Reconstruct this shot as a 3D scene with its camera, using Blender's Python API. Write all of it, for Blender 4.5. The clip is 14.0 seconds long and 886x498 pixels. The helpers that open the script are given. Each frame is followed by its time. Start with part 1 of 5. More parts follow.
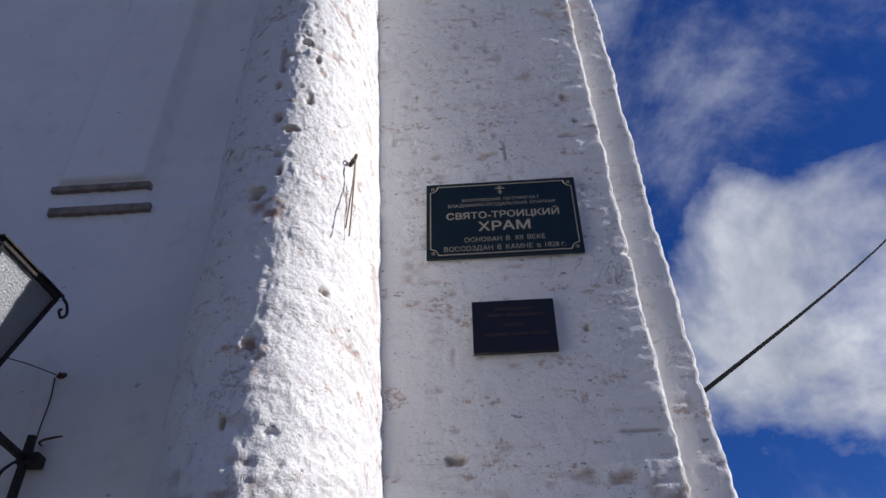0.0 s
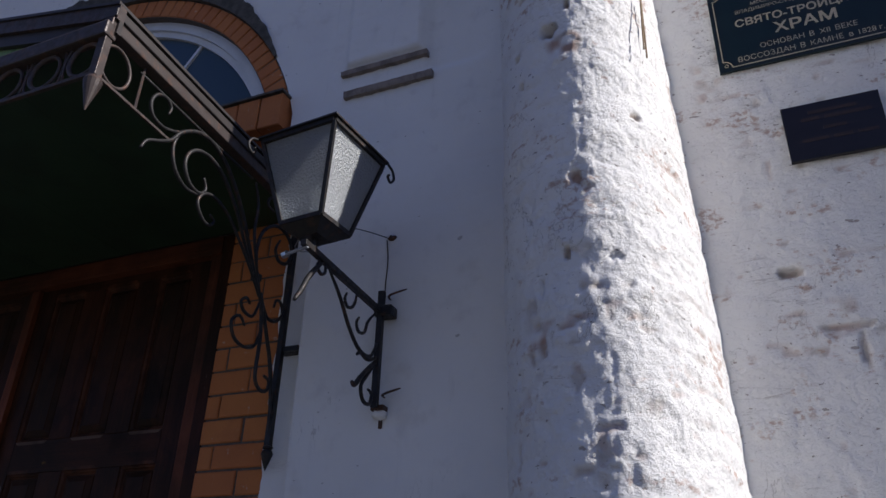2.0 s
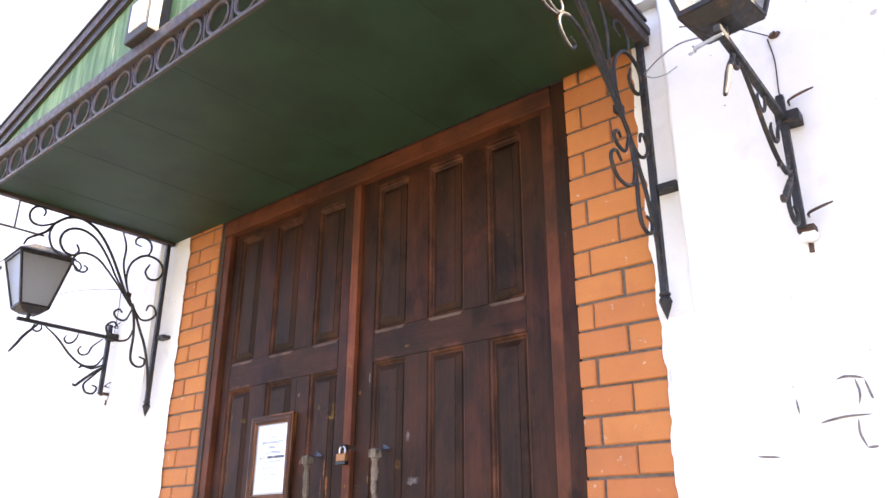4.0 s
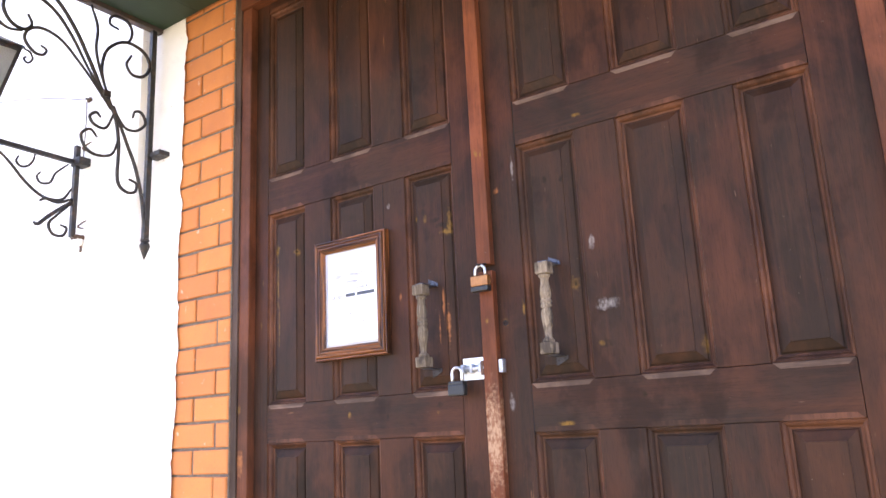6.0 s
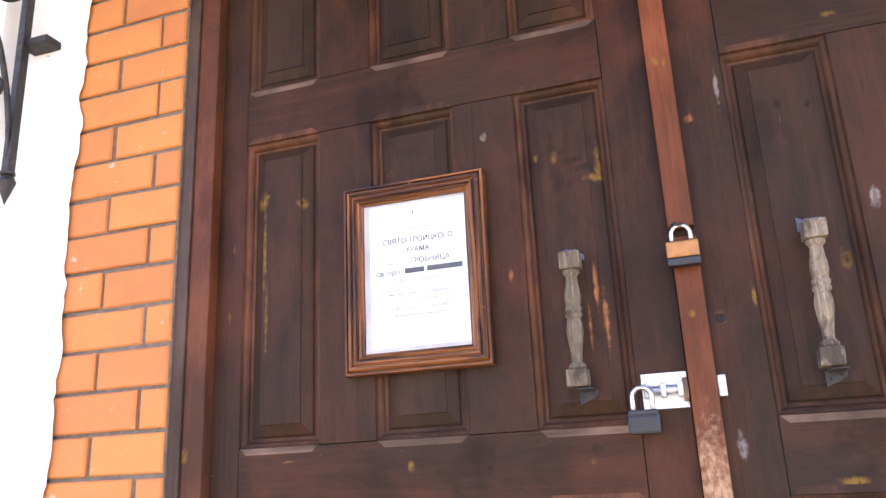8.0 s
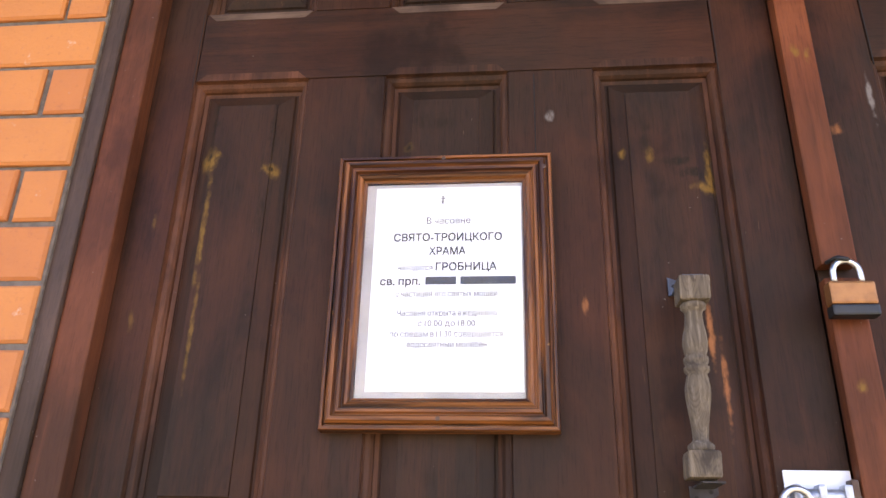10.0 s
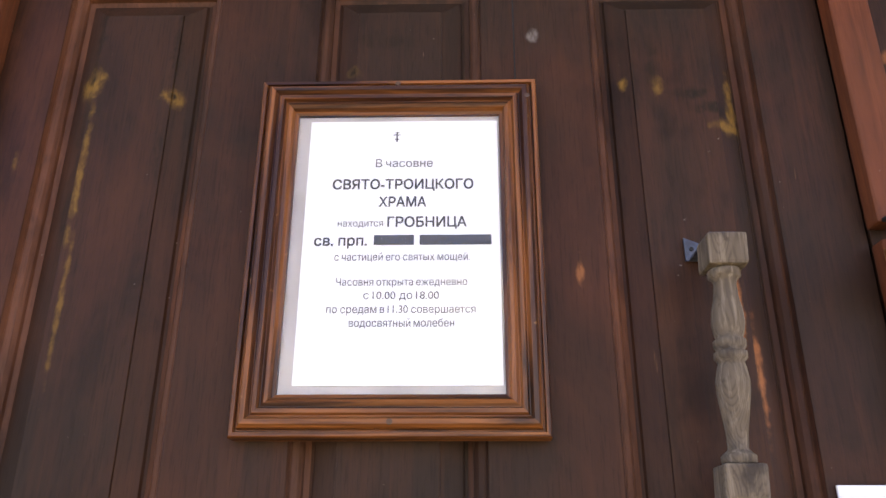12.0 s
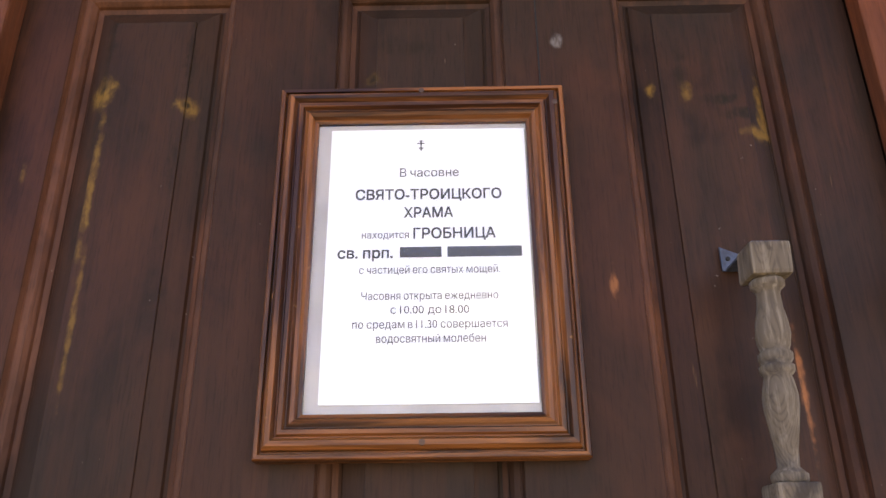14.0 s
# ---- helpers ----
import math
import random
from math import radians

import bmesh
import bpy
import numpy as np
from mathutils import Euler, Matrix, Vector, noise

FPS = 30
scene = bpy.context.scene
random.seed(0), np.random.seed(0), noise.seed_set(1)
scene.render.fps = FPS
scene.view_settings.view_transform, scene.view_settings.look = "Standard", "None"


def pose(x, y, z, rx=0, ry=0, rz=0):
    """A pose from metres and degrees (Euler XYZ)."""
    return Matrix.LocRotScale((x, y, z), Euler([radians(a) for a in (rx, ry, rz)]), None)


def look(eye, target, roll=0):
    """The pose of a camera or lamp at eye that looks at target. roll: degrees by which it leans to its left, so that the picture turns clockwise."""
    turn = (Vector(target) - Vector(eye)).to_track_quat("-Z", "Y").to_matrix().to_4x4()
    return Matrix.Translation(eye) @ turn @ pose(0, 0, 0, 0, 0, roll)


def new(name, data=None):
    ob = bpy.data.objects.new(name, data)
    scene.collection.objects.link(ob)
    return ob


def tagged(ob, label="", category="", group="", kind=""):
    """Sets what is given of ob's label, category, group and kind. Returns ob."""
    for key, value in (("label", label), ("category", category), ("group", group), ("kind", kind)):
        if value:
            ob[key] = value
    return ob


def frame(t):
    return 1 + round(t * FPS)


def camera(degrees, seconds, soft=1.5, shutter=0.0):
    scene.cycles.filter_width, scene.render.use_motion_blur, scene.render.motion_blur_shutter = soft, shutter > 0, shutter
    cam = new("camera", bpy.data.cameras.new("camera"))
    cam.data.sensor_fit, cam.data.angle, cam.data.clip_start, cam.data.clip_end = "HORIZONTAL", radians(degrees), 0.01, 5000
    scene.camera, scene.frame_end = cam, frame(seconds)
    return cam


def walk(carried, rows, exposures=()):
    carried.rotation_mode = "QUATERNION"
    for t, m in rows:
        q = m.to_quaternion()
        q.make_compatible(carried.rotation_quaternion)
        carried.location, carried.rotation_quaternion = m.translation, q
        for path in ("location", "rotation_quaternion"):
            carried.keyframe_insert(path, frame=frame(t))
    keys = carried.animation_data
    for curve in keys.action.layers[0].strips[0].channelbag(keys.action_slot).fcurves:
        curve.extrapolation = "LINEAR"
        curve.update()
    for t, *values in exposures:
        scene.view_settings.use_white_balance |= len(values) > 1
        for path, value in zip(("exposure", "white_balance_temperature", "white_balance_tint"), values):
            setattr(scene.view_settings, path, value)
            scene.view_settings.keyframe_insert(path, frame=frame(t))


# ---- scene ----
cam = camera(59.5, 14.0)
PATH = [
    (0, (0.022, 0.082, 1.468), (-0.077, 1.649, 2.706), -0.9),
    (0.5, (0.012, 0.093, 1.453), (-0.196, 1.694, 2.633), 0.3),
    (1, (-0.014, 0.078, 1.434), (-0.395, 1.698, 2.544), 1.0),
    (1.5, (-0.118, 0.078, 1.41), (-0.653, 1.708, 2.439), 1.5),
    (2, (-0.213, 0.061, 1.391), (-0.928, 1.679, 2.325), 1.7),
    (2.5, (-0.343, 0.027, 1.357), (-1.144, 1.655, 2.198), 1.6),
    (3, (-0.459, 0.042, 1.323), (-1.434, 1.602, 2.108), 1.7),
    (3.5, (-0.66, 0.084, 1.355), (-1.771, 1.555, 2.13), -1.4),
    (4, (-0.871, 0.125, 1.3), (-2.091, 1.541, 2.012), 0.2),
    (4.2, (-0.994, 0.101, 1.311), (-2.191, 1.547, 2.0), -1.3),
    (6.3, (-2.397, 0.584, 1.217), (-3.475, 2.206, 1.669), -2.7),
    (6.5, (-2.54, 0.618, 1.239), (-3.561, 2.267, 1.725), -3.3),
    (7, (-2.805, 0.764, 1.228), (-3.792, 2.436, 1.71), -1.2),
    (7.5, (-3.126, 0.867, 1.253), (-3.768, 2.685, 1.786), -3.7),
    (8, (-3.33, 0.953, 1.264), (-3.917, 2.78, 1.829), -2.7),
    (8.2, (-3.403, 0.996, 1.275), (-3.99, 2.814, 1.866), -2.5),
    (10.3, (-3.761, 1.455, 1.293), (-3.894, 3.282, 2.094), 0.7),
    (10.5, (-3.764, 1.493, 1.298), (-3.883, 3.323, 2.098), 0.1),
    (11, (-3.746, 1.551, 1.324), (-3.917, 3.381, 2.114), 0.8),
    (11.5, (-3.758, 1.598, 1.347), (-3.867, 3.449, 2.096), 0.5),
    (12, (-3.78, 1.629, 1.357), (-3.826, 3.484, 2.105), 0.2),
    (12.5, (-3.797, 1.657, 1.362), (-3.82, 3.509, 2.118), 0.2),
    (13, (-3.808, 1.662, 1.364), (-3.805, 3.514, 2.12), 0.4),
    (13.5, (-3.816, 1.655, 1.377), (-3.849, 3.506, 2.134), -0.2),
    (14, (-3.82, 1.655, 1.369), (-3.839, 3.499, 2.143), -0.6),
]

# ---------------------------------------------------------------- light
EXPOSURES = [(0.0, 0.05, 6000, 14), (1.0, 0.0, 6000, 14), (2.2, 0.1, 6100, 13), (2.6, 1.0, 6400, 12), (3.0, 1.9, 7000, 11), (3.4, 2.9, 7800, 11),
             (4.2, 3.9, 8300, 11), (6.5, 4.28, 8600, 12), (8.2, 4.22, 8600, 13), (10.5, 3.80, 9300, 12), (14.0, 3.62, 9300, 12)]
walk(cam, [(t, look(eye, target, roll)) for t, eye, target, roll in PATH], EXPOSURES)

SUN_SIDE, SUN_UP = -0.6, 36.0   # degrees in front of the wall's plane, degrees above the horizon

sun_data = bpy.data.lights.new("sun", "SUN")
sun_data.energy, sun_data.angle, sun_data.color = 5.0, math.radians(0.6), (1.0, 0.93, 0.82)
sun = new("sun", sun_data)
towards = Vector((math.cos(math.radians(SUN_SIDE)) * math.cos(math.radians(SUN_UP)), -math.sin(math.radians(SUN_SIDE)) * math.cos(math.radians(SUN_UP)), math.sin(math.radians(SUN_UP))))
sun.matrix_world = Matrix.Translation((8, -4, 9)) @ towards.to_track_quat("Z", "Y").to_matrix().to_4x4()


def sky_world():
    world = bpy.data.worlds.new("sky")
    scene.world = world
    world.use_nodes = True
    nt = world.node_tree
    nt.nodes.clear()
    out = nt.nodes.new("ShaderNodeOutputWorld")
    bg = nt.nodes.new("ShaderNodeBackground")
    sky = nt.nodes.new("ShaderNodeTexSky")
    sky.sky_type, sky.sun_disc = "NISHITA", False
    sky.sun_elevation, sky.sun_rotation = math.radians(SUN_UP), math.radians(90 + SUN_SIDE)
    sky.air_density, sky.dust_density, sky.ozone_density = 1.0, 0.3, 4.0
    co = nt.nodes.new("ShaderNodeTexCoord")
    mp = nt.nodes.new("ShaderNodeMapping")
    mp.inputs["Location"].default_value = (0.35, 0.2, 0.52)
    mp.inputs["Scale"].default_value = (1.0, 1.0, 1.5)
    n1 = nt.nodes.new("ShaderNodeTexNoise")
    n1.inputs["Scale"].default_value, n1.inputs["Detail"].default_value, n1.inputs["Roughness"].default_value = 2.6, 9.0, 0.56
    n1.inputs["Distortion"].default_value = 0.3
    ramp = nt.nodes.new("ShaderNodeValToRGB")
    ramp.color_ramp.elements[0].position, ramp.color_ramp.elements[1].position = 0.50, 0.64
    mix = nt.nodes.new("ShaderNodeMix")
    mix.data_type = "RGBA"
    puff = nt.nodes.new("ShaderNodeMix")
    puff.data_type = "RGBA"
    puff.inputs["A"].default_value, puff.inputs["B"].default_value = (6.6, 7.1, 8.0, 1), (13.5, 13.6, 13.8, 1)
    heap = nt.nodes.new("ShaderNodeMapRange")
    for key, value in zip(("From Min", "From Max", "To Min", "To Max"), (0.36, 0.62, 0.0, 1.0)):
        heap.inputs[key].default_value = value
    deep = nt.nodes.new("ShaderNodeHueSaturation")
    deep.inputs["Saturation"].default_value, deep.inputs["Value"].default_value = 1.25, 0.85
    bg.inputs["Strength"].default_value = 0.05
    L = nt.links.new
    L(co.outputs["Generated"], mp.inputs["Vector"])
    L(mp.outputs[0], n1.inputs["Vector"])
    # cumulus thickens towards the horizon, thin torn wisps float higher up
    split = nt.nodes.new("ShaderNodeSeparateXYZ")
    lower = nt.nodes.new("ShaderNodeMapRange")
    for key, value in zip(("From Min", "From Max", "To Min", "To Max"), (0.40, 0.80, 0.012, -0.13)):
        lower.inputs[key].default_value = value
    bank = nt.nodes.new("ShaderNodeMath")
    n2 = nt.nodes.new("ShaderNodeTexNoise")
    n2.inputs["Scale"].default_value, n2.inputs["Detail"].default_value, n2.inputs["Roughness"].default_value = 3.4, 10.0, 0.62
    n2.inputs["Distortion"].default_value = 0.2
    thin = nt.nodes.new("ShaderNodeMapRange")
    thin.interpolation_type = "SMOOTHSTEP"
    for key, value in zip(("From Min", "From Max", "To Min", "To Max"), (0.45, 0.72, 0.0, 0.40)):
        thin.inputs[key].default_value = value
    both = nt.nodes.new("ShaderNodeMath")
    both.operation = "MAXIMUM"
    L(co.outputs["Generated"], split.inputs[0])
    L(split.outputs["Z"], lower.inputs["Value"])
    L(n1.outputs["Fac"], bank.inputs[0])
    L(lower.outputs[0], bank.inputs[1])
    L(bank.outputs[0], ramp.inputs[0])
    L(co.outputs["Generated"], n2.inputs["Vector"])
    L(n2.outputs["Fac"], thin.inputs["Value"])
    L(n2.outputs["Fac"], heap.inputs["Value"])
    L(heap.outputs[0], puff.inputs["Factor"])
    L(puff.outputs["Result"], mix.inputs["B"])
    L(ramp.outputs[0], both.inputs[0])
    L(thin.outputs[0], both.inputs[1])
    L(both.outputs[0], mix.inputs["Factor"])
    L(sky.outputs[0], deep.inputs["Color"])
    tint = nt.nodes.new("ShaderNodeMix")
    tint.data_type, tint.blend_type = "RGBA", "MULTIPLY"
    tint.inputs["Factor"].default_value, tint.inputs["B"].default_value = 1.0, (0.75, 0.88, 1.45, 1)
    L(deep.outputs[0], tint.inputs["A"])
    L(tint.outputs["Result"], mix.inputs["A"])
    L(mix.outputs["Result"], bg.inputs[0])
    L(bg.outputs[0], out.inputs[0])


sky_world()


# ---------------------------------------------------------------- materials
class Nodes:
    """A node material with short calls for the usual links."""

    def __init__(self, name):
        self.mat = bpy.data.materials.new(name)
        self.mat.use_nodes = True
        self.nt = self.mat.node_tree
        self.bsdf = self.nt.nodes["Principled BSDF"]
        self.geo = self.add("ShaderNodeNewGeometry")
        self.pos = self.geo.outputs["Position"]

    def add(self, kind):
        return self.nt.nodes.new(kind)

    def link(self, a, b):
        self.nt.links.new(a, b)

    def put(self, socket, value):
        if hasattr(value, "is_output"):
            self.link(value, socket)
        else:
            socket.default_value = value

    def stretched(self, scale, offset=(0, 0, 0)):
        m = self.add("ShaderNodeMapping")
        m.inputs["Scale"].default_value, m.inputs["Location"].default_value = scale, offset
        self.link(self.pos, m.inputs["Vector"])
        return m.outputs[0]

    def noise(self, scale, detail=4.0, rough=0.55, vector=None, distortion=0.0):
        n = self.add("ShaderNodeTexNoise")
        n.inputs["Scale"].default_value, n.inputs["Detail"].default_value, n.inputs["Roughness"].default_value = scale, detail, rough
        n.inputs["Distortion"].default_value = distortion
        self.link(vector or self.pos, n.inputs["Vector"])
        return n.outputs["Fac"]

    def ramp(self, fac, a, b, lo=0.0, hi=1.0):
        m = self.add("ShaderNodeMapRange")
        m.interpolation_type = "SMOOTHSTEP"
        for key, value in zip(("From Min", "From Max", "To Min", "To Max"), (a, b, lo, hi)):
            m.inputs[key].default_value = value
        self.link(fac, m.inputs["Value"])
        return m.outputs[0]

    def math(self, op, a, b=0.0):
        m = self.add("ShaderNodeMath")
        m.operation = op
        self.put(m.inputs[0], a)
        self.put(m.inputs[1], b)
        return m.outputs[0]

    def mix(self, fac, a, b, blend="MIX"):
        m = self.add("ShaderNodeMix")
        m.data_type, m.blend_type = "RGBA", blend
        self.put(m.inputs["Factor"], fac)
        self.put(m.inputs["A"], a if hasattr(a, "is_output") else (*a, 1))
        self.put(m.inputs["B"], b if hasattr(b, "is_output") else (*b, 1))
        return m.outputs["Result"]

    def spot(self, x, z, w, h, lo=0.2, hi=1.0, wobble=0.35):
        """1 inside an uneven oval of half width w and half height h on an upright surface, 0 outside."""
        m = self.add("ShaderNodeMapping")
        m.inputs["Location"].default_value, m.inputs["Scale"].default_value = (-x / w, 0, -z / h), (1 / w, 0, 1 / h)
        self.link(self.pos, m.inputs["Vector"])
        v = self.add("ShaderNodeVectorMath")
        v.operation = "LENGTH"
        self.link(m.outputs[0], v.inputs[0])
        d = self.math("ADD", v.outputs["Value"], self.math("MULTIPLY", self.math("SUBTRACT", self.noise(60.0, 4.0), 0.5), wobble * 5))
        return self.math("MULTIPLY", self.ramp(d, lo, hi, 1.0, 0.0), self.ramp(self.noise(150.0, 4.0, 0.6, self.stretched((1, 1, 0.4))), 0.36, 0.60, 0.35, 1.0))

    def random(self):
        return self.add("ShaderNodeObjectInfo").outputs["Random"]

    def bump(self, height, strength, distance, under=None):
        b = self.add("ShaderNodeBump")
        b.inputs["Strength"].default_value, b.inputs["Distance"].default_value = strength, distance
        self.link(height, b.inputs["Height"])
        if under is not None:
            self.link(under, b.inputs["Normal"])
        self.link(b.outputs[0], self.bsdf.inputs["Normal"])
        return b.outputs[0]

    def done(self, colour, rough=0.8, metal=0.0, **more):
        self.put(self.bsdf.inputs["Base Color"], colour if hasattr(colour, "is_output") else (*colour, 1))
        self.put(self.bsdf.inputs["Roughness"], rough)
        self.put(self.bsdf.inputs["Metallic"], metal)
        for key, value in more.items():
            self.put(self.bsdf.inputs[key.replace("_", " ")], value)
        return self.mat


def limewash(name, wear=True):
    n = Nodes(name)
    big, mid, fine = n.noise(1.3, 5), n.noise(9, 5), n.noise(70, 4)
    c = n.mix(n.ramp(big, 0.35, 0.75), (0.83, 0.82, 0.80), (0.74, 0.735, 0.73))
    c = n.mix(n.math("MULTIPLY", n.ramp(mid, 0.55, 0.75), 0.35), c, (0.60, 0.58, 0.56))
    streak = n.noise(3.0, 5, 0.6, n.stretched((6, 6, 0.6)))
    c = n.mix(n.math("MULTIPLY", n.ramp(streak, 0.6, 0.78), 0.3), c, (0.56, 0.55, 0.54))
    chips = n.ramp(n.noise(26, 3, 0.5, n.stretched((1, 1, 1.8))), 0.70 if wear else 0.74, 0.725 if wear else 0.765)
    c = n.mix(n.math("MULTIPLY", chips, 0.8), c, (0.30, 0.26, 0.24))
    if wear:
        a = n.add("ShaderNodeAttribute")
        a.attribute_name = "wear"
        bare = n.mix(n.ramp(n.noise(18, 4), 0.4, 0.6), (0.40, 0.23, 0.16), (0.40, 0.33, 0.27))
        c = n.mix(a.outputs["Fac"], c, bare)
        rub = n.math("MULTIPLY", n.ramp(n.noise(5.5, 5, 0.65, n.stretched((1, 1, 2.4), (3, 8, 1))), 0.56, 0.66), n.ramp(n.noise(42, 4, 0.6), 0.45, 0.58))
        c = n.mix(n.math("MULTIPLY", rub, 0.85), c, (0.46, 0.33, 0.27))
        pits = n.ramp(n.noise(48, 3, 0.5, n.stretched((1, 1, 1.6), (1, 3, 5))), 0.70, 0.73)
        c = n.mix(n.math("MULTIPLY", pits, 0.7), c, (0.20, 0.16, 0.14))
    ridge = n.math("ABSOLUTE", n.math("SUBTRACT", n.noise(2.6, 6, 0.62, n.stretched((1.6, 1.6, 0.8), (2, 5, 1)), 0.4), 0.5))
    crack = n.math("MULTIPLY", n.ramp(ridge, 0.0015, 0.006, 1, 0), n.ramp(n.noise(3.2, 3), 0.52, 0.60))
    course = n.math("ABSOLUTE", n.math("SUBTRACT", n.noise(3.0, 5, 0.6, n.stretched((0.8, 0.8, 6.0), (7, 1, 3)), 0.3), 0.5))
    crack = n.math("MAXIMUM", crack, n.math("MULTIPLY", n.ramp(course, 0.001, 0.010, 1, 0), n.ramp(n.noise(4.0, 3, 0.5, n.stretched((1, 1, 1), (9, 9, 2))), 0.56, 0.64)))
    speck = n.ramp(n.noise(19, 2, 0.4, n.stretched((1, 1, 1.5), (4, 2, 8))), 0.775, 0.795)
    if not wear:
        crack = n.math("MULTIPLY", crack, n.ramp(n.noise(1.1, 3), 0.58, 0.66))
    c = n.mix(n.math("MULTIPLY", n.math("MAXIMUM", n.math("MULTIPLY", crack, 0.5 if wear else 1.0), speck), 0.75 if wear else 0.5), c, (0.22, 0.19, 0.18))
    b = n.bump(mid, 0.30, 0.02)
    b = n.bump(n.noise(42, 6, 0.72, n.stretched((1, 1, 1.3)), 0.6), 0.55 if wear else 0.15, 0.011, b)
    b = n.bump(fine, 0.7 if wear else 0.25, 0.005, b)
    b = n.bump(crack, 0.5, -0.006, b)
    n.bump(n.math("MAXIMUM", chips, n.ramp(n.noise(75, 4, 0.6, n.stretched((1, 1, 1.5), (6, 2, 9))), 0.56, 0.62)) if wear else chips, 0.5 if wear else 0.4, -0.006 if wear else -0.012, b)
    return n.done(c, 0.92)


def brick_clay(name, low, high):
    n = Nodes(name)
    c = n.mix(n.random(), low, high)
    c = n.mix(n.ramp(n.noise(7, 5), 0.4, 0.75, 0, 0.5), c, (0.36, 0.12, 0.045))
    c = n.mix(n.ramp(n.noise(120, 3), 0.55, 0.8, 0, 0.4), c, (0.30, 0.10, 0.05))
    c = n.mix(n.ramp(n.noise(30, 4), 0.66, 0.74, 0, 0.6), c, (0.55, 0.42, 0.33))
    n.bump(n.noise(160, 4), 0.35, 0.003, n.bump(n.noise(25, 4), 0.25, 0.008))
    return n.done(c, 0.85)


def plain(name, colour, rough=0.6, metal=0.0, amount=0.25, scale=30.0, bump=0.2):
    n = Nodes(name)
    c = n.mix(n.ramp(n.noise(scale, 5), 0.35, 0.7), colour, tuple(v * (1 - amount) for v in colour))
    n.bump(n.noise(scale * 4, 4), bump, 0.002)
    return n.done(c, rough, metal)


def iron(name, colour, rust):
    n = Nodes(name)
    c = n.mix(n.ramp(n.noise(35, 5), 0.52, 0.72, 0, rust), colour, (0.20, 0.085, 0.04))
    n.bump(n.noise(220, 3), 0.3, 0.0015)
    return n.done(c, n.ramp(n.noise(50, 3), 0.3, 0.7, 0.4, 0.65), 0.25)


def stained_wood(name, upright=True, dark=(0.022, 0.0095, 0.0055), light=(0.064, 0.0215, 0.0105), spots=()):
    """Old dark stain over pine: grain, rubbed edges, sun-bleached streaks, and resin knots at the given places."""
    n = Nodes(name)
    s = (14, 14, 0.9) if upright else (0.9, 14, 14)
    f = (90, 90, 3.0) if upright else (3.0, 90, 90)
    grain = n.noise(1.6, 6, 0.6, n.stretched(s), 0.6)
    fibre = n.noise(1.0, 4, 0.6, n.stretched(f), 0.2)
    broad = n.noise(2.2, 4)
    mottle = n.noise(6.5, 6, 0.62, n.stretched((1.0, 1.0, 0.55) if upright else (0.55, 1.0, 1.0), (4, 1, 6)), 0.5)
    c = n.mix(n.ramp(mottle, 0.36, 0.66), dark, light)
    c = n.mix(n.ramp(grain, 0.45, 0.75, 0, 0.38), c, tuple(0.6 * v for v in dark))
    c = n.mix(n.ramp(broad, 0.42, 0.68, 0, 0.65), c, (0.0270, 0.0185, 0.0135))
    c = n.mix(n.ramp(fibre, 0.46, 0.78, 0, 0.28), c, tuple(1.45 * v for v in light))
    pores = n.noise(1.0, 3, 0.7, n.stretched((420, 420, 26) if upright else (26, 420, 420), (2, 9, 4)))
    c = n.mix(n.ramp(pores, 0.50, 0.66, 0, 0.32), c, tuple(0.4 * v for v in dark))
    flush = n.noise(1.0, 5, 0.6, n.stretched((9, 9, 1.3) if upright else (1.3, 9, 9), (8, 3, 1)))
    c = n.mix(n.ramp(flush, 0.54, 0.70, 0, 0.40), c, tuple(1.1 * v for v in light))
    c = n.mix(n.math("MULTIPLY", n.ramp(n.noise(1.0, 5, 0.65, n.stretched((40, 40, 5) if upright else (5, 40, 40), (3, 1, 7))), 0.70, 0.77), 0.55), c, (0.20, 0.098, 0.045))
    c = n.mix(n.math("MULTIPLY", n.ramp(n.noise(140, 2), 0.76, 0.80), 0.5), c, (0.30, 0.26, 0.22))
    scratch = n.ramp(n.noise(1.0, 3, 0.5, n.stretched((150, 150, 14) if upright else (14, 150, 150), (1, 7, 2))), 0.745, 0.79)
    c = n.mix(n.math("MULTIPLY", scratch, 0.45), c, (0.22, 0.13, 0.09))
    blotch = n.ramp(n.noise(5.5, 5, 0.6, n.stretched((1, 1, 0.7), (3, 3, 3))), 0.55, 0.68, 0, 0.6)
    c = n.mix(blotch, c, tuple(0.45 * v for v in dark))
    for x, z, w, h, colour, amount in spots:
        c = n.mix(n.math("MULTIPLY", n.spot(x, z, w, h), amount), c, colour)
    n.bump(fibre, 0.3, 0.002, n.bump(mottle, 0.25, 0.004))
    return n.done(c, n.ramp(broad, 0.3, 0.7, 0.45, 0.62), Specular_IOR_Level=0.13)


